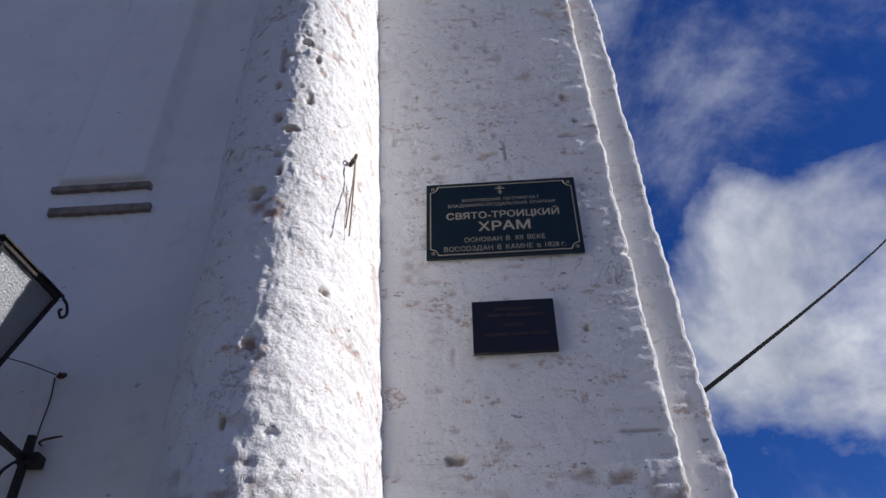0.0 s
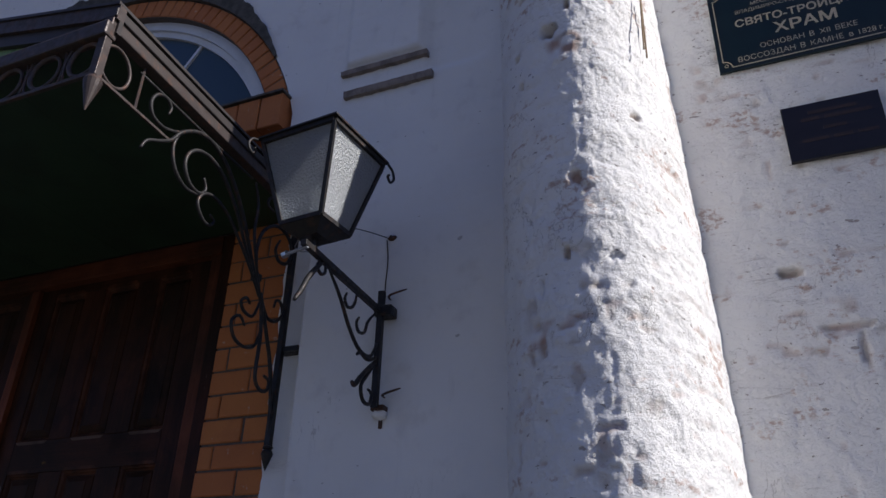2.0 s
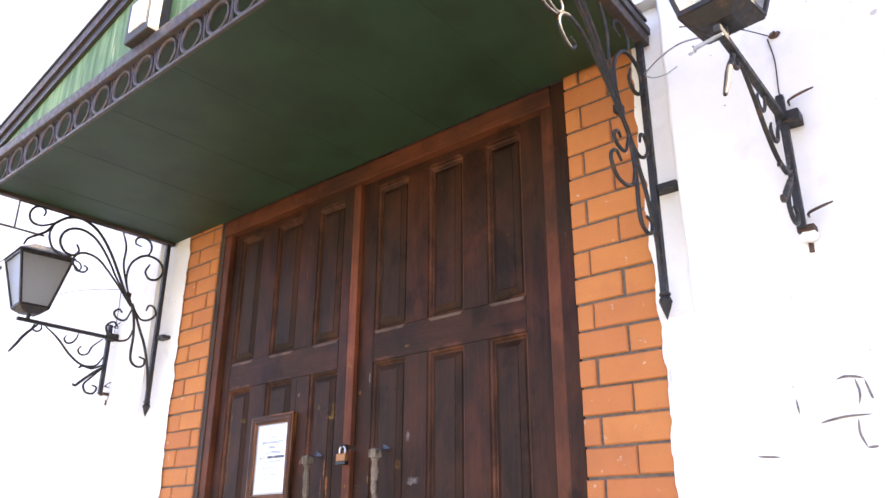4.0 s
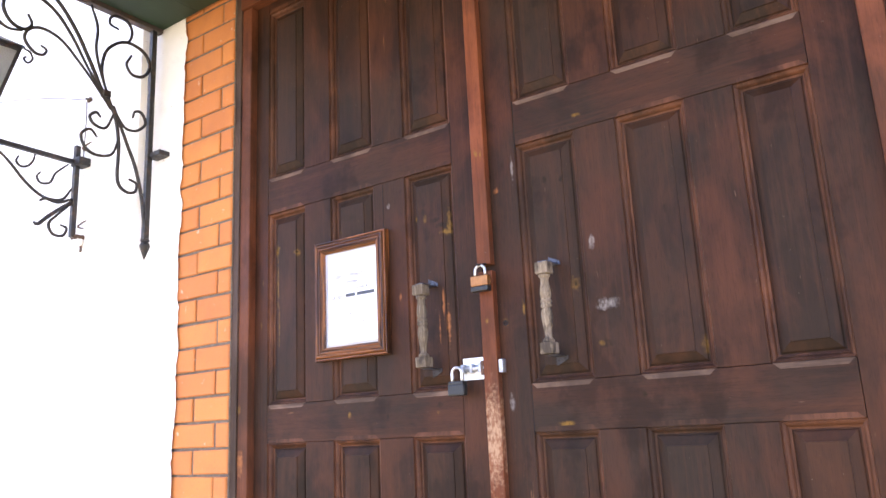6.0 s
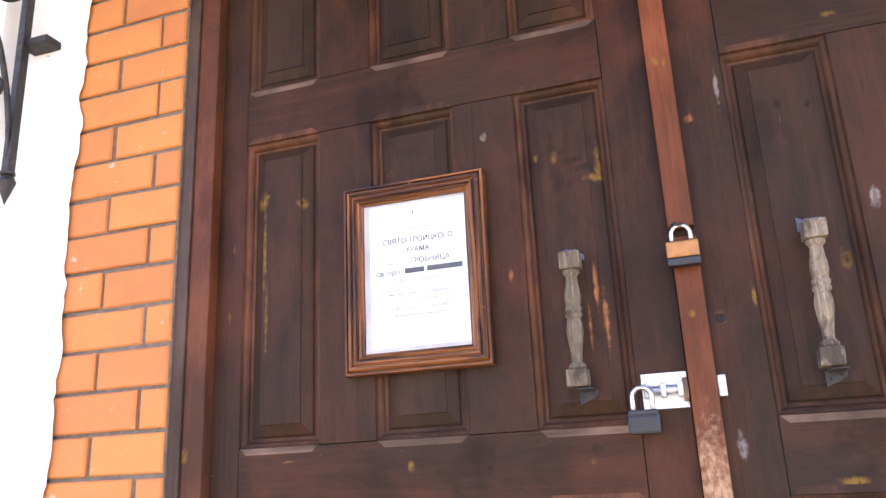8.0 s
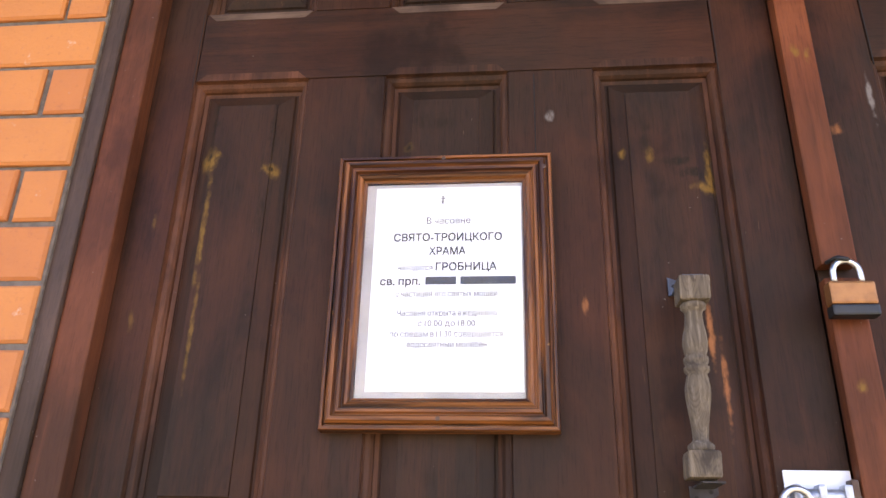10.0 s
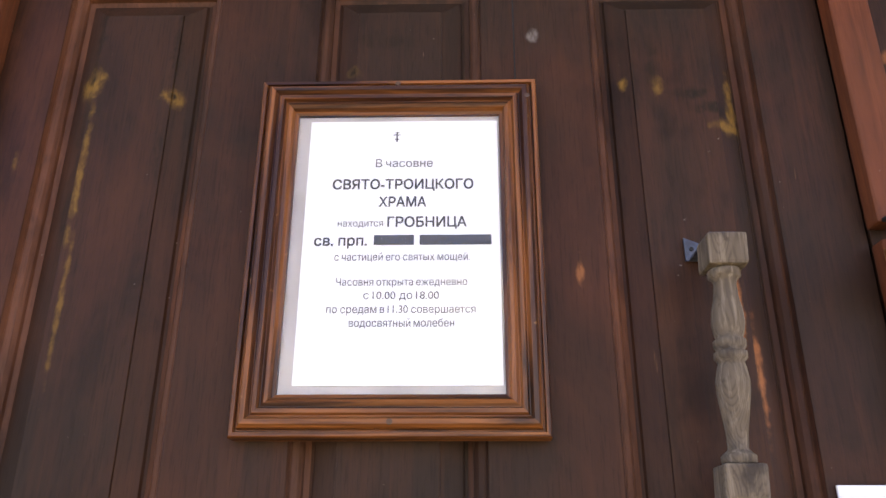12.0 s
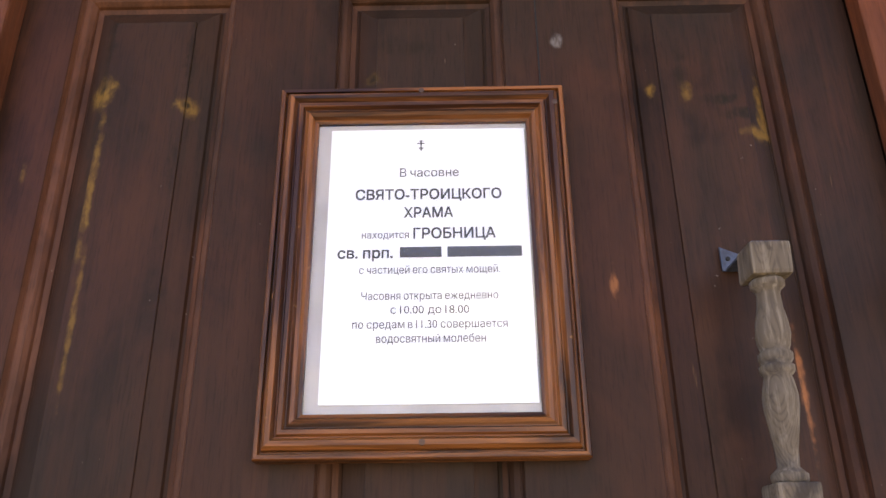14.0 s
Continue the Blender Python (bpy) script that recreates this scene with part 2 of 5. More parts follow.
OCHRE, RESIN, BARE, PALE = (0.19, 0.100, 0.020), (0.012, 0.008, 0.004), (0.34, 0.125, 0.045), (0.34, 0.31, 0.29)
PANEL_SPOTS = (
    (-4.214, 1.955, 0.011, 0.060, RESIN, 0.75), (-4.212, 1.78, 0.016, 0.15, RESIN, 0.6), (-4.214, 1.885, 0.021, 0.026, RESIN, 0.6), (-4.214, 1.880, 0.020, 0.026, OCHRE, 0.8), (-4.214, 1.887, 0.008, 0.011, RESIN, 1.0),
    (-4.207, 1.76, 0.006, 0.115, OCHRE, 0.7), (-4.201, 1.61, 0.0045, 0.10, OCHRE, 0.55), (-3.906, 1.893, 0.011, 0.013, OCHRE, 0.5), (-3.906, 1.893, 0.008, 0.010, RESIN, 0.95), (-3.815, 1.872, 0.018, 0.009, RESIN, 0.9), (-4.120, 1.93, 0.008, 0.075, RESIN, 0.7), (-4.118, 1.860, 0.015, 0.018, OCHRE, 0.8), (-4.118, 1.862, 0.006, 0.008, RESIN, 1.0), (-4.123, 1.79, 0.008, 0.06, RESIN, 0.5),
    (-3.590, 1.876, 0.007, 0.013, OCHRE, 0.9), (-3.552, 1.868, 0.009, 0.020, OCHRE, 0.6), (-3.555, 1.90, 0.010, 0.05, RESIN, 0.6), (-3.520, 1.858, 0.032, 0.010, RESIN, 0.9), (-3.487, 1.838, 0.030, 0.012, RESIN, 0.9),
    (-3.478, 1.815, 0.028, 0.012, OCHRE, 0.8), (-3.468, 1.845, 0.008, 0.055, OCHRE, 0.75), (-3.495, 1.60, 0.006, 0.06, BARE, 0.8), (-3.482, 1.53, 0.006, 0.07, BARE, 0.75), (-3.512, 1.52, 0.004, 0.07, BARE, 0.6),
    (-3.064, 1.595, 0.015, 0.024, OCHRE, 0.7), (-3.064, 1.595, 0.008, 0.014, RESIN, 0.9), (-3.035, 1.93, 0.008, 0.022, OCHRE, 1.0), (-2.72, 1.55, 0.008, 0.05, OCHRE, 0.8), (-2.74, 1.40, 0.014, 0.03, OCHRE, 0.5),
    (-3.13, 1.90, 0.010, 0.014, RESIN, 0.9), (-3.08, 1.89, 0.008, 0.012, RESIN, 0.9), (-2.80, 1.75, 0.010, 0.016, RESIN, 0.8), (-3.87, 1.935, 0.05, 0.02, RESIN, 0.4), (-2.47, 2.30, 0.03, 0.03, RESIN, 0.8),
)
STILE_SPOTS = (
    (-3.004, 1.695, 0.011, 0.022, PALE, 0.6), (-2.975, 1.527, 0.035, 0.018, PALE, 0.45), (-3.223, 1.545, 0.006, 0.03, OCHRE, 0.9), (-3.284, 1.512, 0.012, 0.014, OCHRE, 0.7),
    (-3.288, 1.90, 0.012, 0.012, BARE, 0.7), (-3.230, 1.96, 0.005, 0.05, PALE, 0.4), (-3.279, 1.29, 0.01, 0.03, PALE, 0.4), (-3.018, 2.06, 0.014, 0.010, OCHRE, 0.6),
    (-3.04, 1.98, 0.006, 0.012, OCHRE, 0.8), (-2.985, 1.425, 0.035, 0.012, RESIN, 0.7), (-3.00, 1.427, 0.010, 0.008, OCHRE, 0.7), (-3.693, 1.94, 0.01, 0.012, PALE, 0.35),
    (-4.338, 1.331, 0.010, 0.012, OCHRE, 0.6), (-4.282, 1.775, 0.006, 0.018, OCHRE, 0.6), (-4.29, 1.62, 0.006, 0.02, OCHRE, 0.4), (-3.655, 1.64, 0.005, 0.02, BARE, 0.6),
)
RAIL_SPOTS = ((-3.877, 1.287, 0.008, 0.014, OCHRE, 0.8), (-3.523, 1.30, 0.014, 0.014, RESIN, 0.9), (-3.53, 1.28, 0.008, 0.008, OCHRE, 0.6), (-3.72, 1.275, 0.006, 0.01, RESIN, 0.9),
              (-3.12, 1.226, 0.03, 0.012, OCHRE, 0.8), (-3.019, 2.062, 0.016, 0.010, OCHRE, 0.7), (-2.9, 1.29, 0.01, 0.01, RESIN, 0.8))

WHITE_ROUGH = limewash("limewash_over_brick")
WHITE_SMOOTH = limewash("limewash_plaster", wear=False)
CLAY = brick_clay("orange_brick", (0.52, 0.190, 0.055), (0.45, 0.150, 0.048))
MORTAR = plain("grey_mortar", (0.15, 0.120, 0.098), 0.95, 0, 0.4, 60, 0.6)
WOOD_STILE = stained_wood("stained_stile", True, spots=STILE_SPOTS)
WOOD_RAIL = stained_wood("stained_rail", False, spots=RAIL_SPOTS)
WOOD_PANEL = stained_wood("stained_panel", True, (0.020, 0.0100, 0.0060), (0.054, 0.0200, 0.0100), PANEL_SPOTS)
# rubbed reddish wood, lightened further to paint the highlight along moulding edges
WOOD_MOULD = stained_wood("rubbed_lit_moulding", True, (0.036, 0.0140, 0.0085), (0.132, 0.050, 0.027))
WOOD_FRAME = stained_wood("red_brown_door_frame", True, (0.080, 0.026, 0.013), (0.148, 0.047, 0.023),
                          ((-4.37, 1.33, 0.012, 0.02, OCHRE, 0.8), (-4.36, 1.15, 0.02, 0.06, BARE, 0.7)))
WOOD_LINTEL = stained_wood("red_brown_lintel", False, (0.080, 0.026, 0.013), (0.148, 0.047, 0.023))
WOOD_STRIP = stained_wood("worn_cover_strip", True, (0.115, 0.032, 0.014), (0.19, 0.056, 0.024),
                          ((-3.33, 1.20, 0.04, 0.16, (0.42, 0.27, 0.17), 0.75), (-3.335, 2.02, 0.008, 0.014, OCHRE, 0.9), (-3.318, 2.012, 0.006, 0.016, OCHRE, 0.8), (-3.33, 1.52, 0.008, 0.012, OCHRE, 0.8)))


def weathered(name, tone):
    """Sun-greyed turned wood: fine upright grain with a few ring whorls and dark stains."""
    n = Nodes(name)
    swirl = n.noise(1.0, 2, 0.4, n.stretched((24, 24, 5)), 0.5)
    rings = n.math("ABSOLUTE", n.math("SINE", n.math("MULTIPLY", swirl, 85.0)))
    hair = n.noise(1.0, 4, 0.6, n.stretched((220, 220, 9)))
    c = n.mix(n.ramp(rings, 0.0, 0.9), tuple(v * tone for v in (0.088, 0.068, 0.050)), tuple(v * tone for v in (0.118, 0.092, 0.068)))
    c = n.mix(n.ramp(hair, 0.45, 0.70, 0, 0.85), c, tuple(v * tone for v in (0.205, 0.165, 0.122)))
    c = n.mix(n.ramp(n.noise(20, 5, 0.6, n.stretched((1, 1, 0.6))), 0.47, 0.62, 0, 0.85), c, (0.034, 0.027, 0.023))
    c = n.mix(n.ramp(n.noise(70, 4), 0.62, 0.74, 0, 0.6), c, (0.050, 0.036, 0.026))
    n.bump(hair, 0.5, 0.0015, n.bump(rings, 0.2, 0.0015))
    return n.done(c, 0.85, Specular_IOR_Level=0.15)


WOOD_GREY, WOOD_GREY_PALE = weathered("weathered_grey_wood", 0.95), weathered("weathered_pale_wood", 1.55)


def varnished(name, upright):
    n = Nodes(name)
    f = (70, 70, 2.5) if upright else (2.5, 70, 70)
    streak = n.noise(1.0, 5, 0.65, n.stretched(f), 0.4)
    c = n.mix(n.ramp(streak, 0.38, 0.66), (0.032, 0.0095, 0.0034), (0.255, 0.086, 0.023))
    c = n.mix(n.ramp(n.noise(1.0, 4, 0.6, n.stretched((30, 30, 5) if upright else (5, 30, 30), (5, 1, 2))), 0.56, 0.68, 0, 0.9), c, (0.014, 0.006, 0.0035))
    c = n.mix(n.ramp(n.noise(60, 3), 0.70, 0.76, 0, 0.6), c, (0.40, 0.20, 0.07))
    n.bump(streak, 0.6, 0.003)
    return n.done(c, 0.42, Specular_IOR_Level=0.3)


WOOD_PICTURE, WOOD_PICTURE_FLAT = varnished("varnished_frame_upright", True), varnished("varnished_frame_level", False)
WOOD_BLACK = plain("black_joint", (0.012, 0.010, 0.010), 0.9)
GREEN = plain("green_painted_board", (0.017, 0.046, 0.022), 0.6, 0, 0.4, 4, 0.1)


def peeling_green():
    n = Nodes("faded_green_board")
    c = n.mix(n.ramp(n.noise(1.0, 5, 0.6, n.stretched((22, 22, 2.5))), 0.4, 0.65), (0.085, 0.17, 0.075), (0.20, 0.32, 0.14))
    c = n.mix(n.ramp(n.noise(1.0, 5, 0.6, n.stretched((45, 45, 4), (2, 2, 9))), 0.63, 0.70, 0, 0.8), c, (0.42, 0.46, 0.26))
    return n.done(c, 0.7)


GREEN_GABLE = peeling_green()
# paler wood for the panels' lower chamfers: sky light painted into the colour
WOOD_SKYLIT = stained_wood("pale_skylit_edge", False, (0.075, 0.045, 0.033), (0.20, 0.125, 0.090))
WOOD_EDGE = stained_wood("grey_brown_edge_strip", True, (0.050, 0.033, 0.026), (0.090, 0.055, 0.042))
IRON = iron("black_painted_iron", (0.020, 0.019, 0.020), 0.25)
IRON_BROWN = iron("brown_painted_iron", (0.060, 0.046, 0.042), 0.35)
RUST = iron("rusty_iron", (0.07, 0.035, 0.02), 0.9)
STEEL = plain("bright_steel", (0.62, 0.62, 0.63), 0.28, 0.9, 0.2, 60, 0.1)
ZINC = plain("dull_zinc", (0.42, 0.44, 0.48), 0.42, 0.7, 0.35, 50, 0.2)
BLUE_STEEL = plain("blue_grey_plate", (0.055, 0.065, 0.095), 0.5, 0.3, 0.5, 80, 0.2)
# near-black plate colour that paints the shadow at the handles' feet
SHADED_STEEL = plain("shaded_plate", (0.034, 0.030, 0.034), 0.8, 0.0, 0.5, 80, 0.2)
BRASS = plain("orange_brass", (0.33, 0.140, 0.050), 0.42, 0.55, 0.3, 60, 0.2)
BLACK_RUBBER = plain("black_lacquer", (0.008, 0.009, 0.011), 0.5, 0, 0.3, 60, 0.1)
PLAQUE_GREEN = plain("dark_green_enamel", (0.006, 0.016, 0.016), 0.32, 0, 0.2, 20, 0.03)
PLAQUE_BLACK = plain("black_enamel", (0.008, 0.006, 0.008), 0.35, 0, 0.2, 20, 0.05)
GOLD = plain("pale_gold_lettering", (0.52, 0.44, 0.30), 0.5, 0.2, 0.15, 60, 0.05)
DIM = plain("dull_bronze_lettering", (0.035, 0.020, 0.016), 0.5, 0.1, 0.2, 60, 0.05)
PAPER = plain("white_paper", (0.86, 0.865, 0.87), 0.75, 0, 0.02, 4, 0.02)
SLEEVE = plain("yellowed_backing_card", (0.50, 0.46, 0.42), 0.5, 0, 0.25, 10, 0.05)
INK = plain("dark_grey_ink", (0.070, 0.068, 0.066), 0.7, 0, 0.1, 50, 0.02)
FRAME_WHITE = plain("white_window_paint", (0.74, 0.76, 0.78), 0.5, 0, 0.1, 10, 0.1)
ROOF = plain("brown_roof_sheet", (0.050, 0.042, 0.040), 0.5, 0.2, 0.3, 10, 0.1)
TAR = plain("weathered_cement_edge", (0.11, 0.10, 0.085), 0.95, 0, 0.5, 25, 0.6)
DIRT = plain("brown_grey_ledge", (0.30, 0.25, 0.215), 0.95, 0, 0.4, 25, 0.7)
SCRATCH = plain("dark_scratch", (0.24, 0.205, 0.185), 0.95, 0, 0.5, 60, 0.6)
GROUND = plain("worn_paving_ground", (0.105, 0.10, 0.085), 0.95, 0, 0.35, 1.4, 0.5)
CORD = plain("tan_cord", (0.30, 0.21, 0.12), 0.85, 0, 0.3, 80, 0.4)
CABLE = plain("black_cable", (0.004, 0.004, 0.005), 1.0, 0, 0.2, 30, 0.0)
CABLE.node_tree.nodes["Principled BSDF"].inputs["Specular IOR Level"].default_value = 0.05


def glass(name, colour, rough, transmission=1.0, bump=0.0, ior=1.45):
    n = Nodes(name)
    if bump:
        n.bump(n.noise(150, 2, 0.4), bump, 0.006)
    return n.done(colour, rough, Transmission_Weight=transmission, IOR=ior)


FROSTED = glass("frosted_lantern_glass", (0.44, 0.46, 0.48), 0.30, 0.55, 1.0)
CLEAR = glass("clear_film", (0.97, 0.97, 0.97), 0.03, 1.0, 0.0, 1.25)
PANE = glass("window_glass_over_curtain", (0.07, 0.10, 0.12), 0.08, 0.0)
LENS = plain("white_lamp_diffuser", (0.80, 0.82, 0.84), 0.4)


# ---------------------------------------------------------------- mesh tools
from mathutils.geometry import delaunay_2d_cdt


def finish(name, bm, material, parent=None, label="", smooth=False):
    me = bpy.data.meshes.new(name)
    bm.to_mesh(me)
    bm.free()
    me.materials.append(material)
    if smooth:
        for p in me.polygons:
            p.use_smooth = True
    ob = new(name, me)
    if parent is not None:
        ob.parent = parent
    if label:
        ob["label"] = label
    return ob


def part(name, bm, material, parent, label="", smooth=False):
    return finish(name, bm, material, parent, label, smooth)


def thing(name, label, category, group="", kind=""):
    return tagged(new(name), label, category, group, kind)


def box(bm, x0, x1, y0, y1, z0, z1, bevel=0.0):
    made = bmesh.ops.create_cube(bm, size=1.0, matrix=Matrix.Translation(((x0 + x1) / 2, (y0 + y1) / 2, (z0 + z1) / 2)) @ Matrix.Diagonal((x1 - x0, y1 - y0, z1 - z0, 1)))
    if bevel:
        edges = list({e for v in made["verts"] for e in v.link_edges})
        bmesh.ops.bevel(bm, geom=edges, offset=bevel, segments=2, affect="EDGES", profile=0.6)
    return bm


def a_box(*args, bevel=0.0):
    return box(bmesh.new(), *args, bevel=bevel)


def smooth_line(points, steps=6):
    """Catmull-Rom through the points."""
    p = [Vector(q) for q in points]
    p = [2 * p[0] - p[1]] + p + [2 * p[-1] - p[-2]]
    out = []
    for a, b, c, d in zip(p, p[1:], p[2:], p[3:]):
        for k in range(steps):
            t = k / steps
            out.append(0.5 * (2 * b + (c - a) * t + (2 * a - 5 * b + 4 * c - d) * t * t + (3 * b - a - 3 * c + d) * t ** 3))
    return out + [p[-2]]


def sweep(bm, line, r, sides=8, taper=0.0, closed=False, flat=1.0):
    """A tube along a line; taper thins it towards its ends."""
    rings, n = [], len(line)
    side = None
    for i, p in enumerate(line):
        ahead = (line[(i + 1) % n] - line[i - 1]) if closed else (line[min(i + 1, n - 1)] - line[max(i - 1, 0)])
        ahead.normalize()
        if side is None:
            side = ahead.orthogonal().normalized()
        side = (side - ahead * side.dot(ahead)).normalized()
        up = ahead.cross(side)
        k = r * (1 - taper * abs(2 * i / (n - 1) - 1) ** 3) if n > 1 else r
        rings.append([bm.verts.new(p + k * (math.cos(a) * side + flat * math.sin(a) * up)) for a in (2 * math.pi * j / sides for j in range(sides))])
    pairs = list(zip(rings, rings[1:])) + ([(rings[-1], rings[0])] if closed else [])
    for a, b in pairs:
        for j in range(sides):
            bm.faces.new((a[j], a[(j + 1) % sides], b[(j + 1) % sides], b[j]))
    if not closed:
        bm.faces.new(rings[0][::-1])
        bm.faces.new(rings[-1])
    return bm


def tube(points, r, steps=6, sides=8, taper=0.0, flat=1.0):
    line = smooth_line(points, steps) if steps > 1 else [Vector(p) for p in points]
    bm = sweep(bmesh.new(), line, r, sides, taper, flat=flat)
    bmesh.ops.recalc_face_normals(bm, faces=bm.faces)
    return bm


def lathe(bm, x, y, profile, sides=24):
    """Turned shape about an upright axis; profile: (radius, height) from the bottom up."""
    rings = [[bm.verts.new((x + r * math.cos(2 * math.pi * j / sides), y + r * math.sin(2 * math.pi * j / sides), z)) for j in range(sides)] for r, z in profile]
    for a, b in zip(rings, rings[1:]):
        for j in range(sides):
            bm.faces.new((a[j], a[(j + 1) % sides], b[(j + 1) % sides], b[j]))
    bm.faces.new(rings[0][::-1])
    bm.faces.new(rings[-1])
    return bm


def wobble(u, v, seed=0):
    """Value noise of about -1 to 1 on arrays."""
    iu, iv = np.floor(u), np.floor(v)
    fu, fv = u - iu, v - iv
    fu, fv = fu * fu * (3 - 2 * fu), fv * fv * (3 - 2 * fv)

    def lattice(a, b):
        s = np.sin(a * 127.1 + b * 311.7 + seed * 74.7) * 43758.5453
        return s - np.floor(s)

    top = lattice(iu, iv) * (1 - fu) + lattice(iu + 1, iv) * fu
    low = lattice(iu, iv + 1) * (1 - fu) + lattice(iu + 1, iv + 1) * fu
    return 2 * (top * (1 - fv) + low * fv) - 1


def dent(u, v, cu, cv, w, h):
    """1 in the middle of an uneven hollow, 0 outside."""
    d = np.hypot((u - cu) / w, (v - cv) / h) + 0.18 * wobble(u * 70, v * 70, 5)
    return np.clip((1.12 - d) / 0.30, 0, 1)


def masonry(u, v, rough=1.0, seed=0, course=0.082):
    """Relief of limewashed brickwork: bricks that stand proud or back, soft joints, lumps of old wash and small pits. Metres; and where it is bare."""
    row = np.floor(v / course + 0.25 * wobble(u * 1.5, v * 0.8, seed + 9))
    shift = u / 0.26 + 0.5 * (row % 2) + 0.3 * np.sin(row * 12.9)
    brick = np.floor(shift)
    s = np.sin(row * 91.7 + brick * 47.3 + seed) * 43758.5453
    proud = (s - np.floor(s) - 0.5) * 0.0045
    fv = v / course - np.floor(v / course)
    joint = np.exp(-((np.minimum(fv, 1 - fv)) / 0.09) ** 2) * np.clip(0.55 + wobble(u * 3, v * 3, seed + 3), 0, 1)
    d = rough * (proud - 0.0042 * joint) * np.clip(0.6 + wobble(u * 2.2, v * 2.2, seed + 4), 0.1, 1.2)
    flake = np.tanh(11 * (wobble(u * 8, v * 11, seed + 2) + 0.6 * wobble(u * 27, v * 31, seed + 14) + 0.35 * wobble(u * 60, v * 66, seed + 15) - 0.1))
    thin = np.tanh(6 * (wobble(u * 20, v * 15, seed + 16) + 0.7 * wobble(u * 55, v * 45, seed + 17)))
    d += 0.0026 * wobble(u * 5, v * 5, seed + 1) + rough * (0.0021 * flake + 0.0014 * thin + 0.0009 * wobble(u * 38, v * 52, seed + 6) + 0.0013 * wobble(u * 90, v * 105, seed + 7))
    pits = np.clip((wobble(u * 21, v * 33, seed + 8) - 0.66) / 0.15, 0, 1) * np.clip(0.3 + wobble(u * 2.5, v * 2.5, seed + 11), 0, 1)
    d -= rough * 0.009 * pits
    bare = np.clip((wobble(u * 4, v * 6, seed + 12) - 0.72) / 0.12, 0, 1) * np.clip((wobble(u * 26, v * 30, seed + 13) + 0.1) / 0.4, 0, 1)
    joints = joint * np.clip((wobble(u * 2.6, v * 3.4, seed + 18) - 0.25) / 0.3, 0, 1) * np.clip((wobble(u * 33, v * 40, seed + 19) + 0.2) / 0.5, 0, 1)
    return d, np.maximum(np.maximum(bare, 0.9 * pits), 0.7 * joints) * 0.85 * min(rough, 1.0)


def sheet(name, material, us, vs, place, relief, parent=None):
    """A dense upright sheet. place(u, v, d): points for offsets d outward; relief(u, v): offsets and bare patches."""
    u, v = np.meshgrid(us, vs)
    d, bare = relief(u, v)
    x, y, z = place(u, v, d)
    nu, nv = len(us), len(vs)
    verts = np.stack([x, y, z], -1).reshape(-1, 3)
    k = np.arange(nu * nv).reshape(nv, nu)
    faces = np.stack([k[:-1, :-1], k[:-1, 1:], k[1:, 1:], k[1:, :-1]], -1).reshape(-1, 4)
    me = bpy.data.meshes.new(name)
    me.from_pydata(verts.tolist(), [], faces.tolist())
    att = me.attributes.new("wear", "FLOAT", "POINT")
    att.data.foreach_set("value", np.clip(bare, 0, 1).reshape(-1).astype(np.float32))
    me.polygons.foreach_set("use_smooth", np.ones(len(faces), bool))
    me.materials.append(material)
    me.update()
    ob = new(name, me)
    if parent is not None:
        ob.parent = parent
    return ob


def outlines(text):
    """The closed outlines of a word in the built-in font, one em high, as lists of points."""
    cu = bpy.data.curves.new("word", "FONT")
    cu.body, cu.size = text, 1.0
    tmp = bpy.data.objects.new("word", cu)
    scene.collection.objects.link(tmp)
    bpy.context.view_layer.update()
    drawn = tmp.to_curve(bpy.context.evaluated_depsgraph_get())
    loops = []
    for sp in drawn.splines:
        pts = []
        ring = list(sp.bezier_points)
        for a, b in zip(ring, ring[1:] + ring[:1]):
            p0, p1, p2, p3 = (Vector((q.x, q.y)) for q in (a.co, a.handle_right, b.handle_left, b.co))
            bent = abs((p1 - p0).cross(p3 - p0)) + abs((p2 - p0).cross(p3 - p0)) > 1e-5
            for k in range(5 if bent else 1):
                t = k / 5
                pts.append(p0 * (1 - t) ** 3 + p1 * 3 * t * (1 - t) ** 2 + p2 * 3 * t * t * (1 - t) + p3 * t ** 3)
        keep = [q for q, r in zip(pts, pts[1:] + pts[:1]) if (q - r).length > 1e-4]
        if len(keep) > 2:
            loops.append(keep)
    tmp.to_curve_clear()
    bpy.data.objects.remove(tmp)
    bpy.data.curves.remove(cu)
    return loops


def inside(point, loop):
    hit = False
    for a, b in zip(loop, loop[1:] + loop[:1]):
        if (a.y > point.y) != (b.y > point.y) and point.x < (b.x - a.x) * (point.y - a.y) / (b.y - a.y) + a.x:
            hit = not hit
    return hit


def fatten(loop, by):
    out = []
    for a, b, c in zip(loop[-1:] + loop[:-1], loop, loop[1:] + loop[:1]):
        n = (b - a).normalized() + (c - b).normalized()
        n = Vector((n.y, -n.x))
        out.append(b + n.normalized() * by if n.length > 1e-6 else b)
    return out


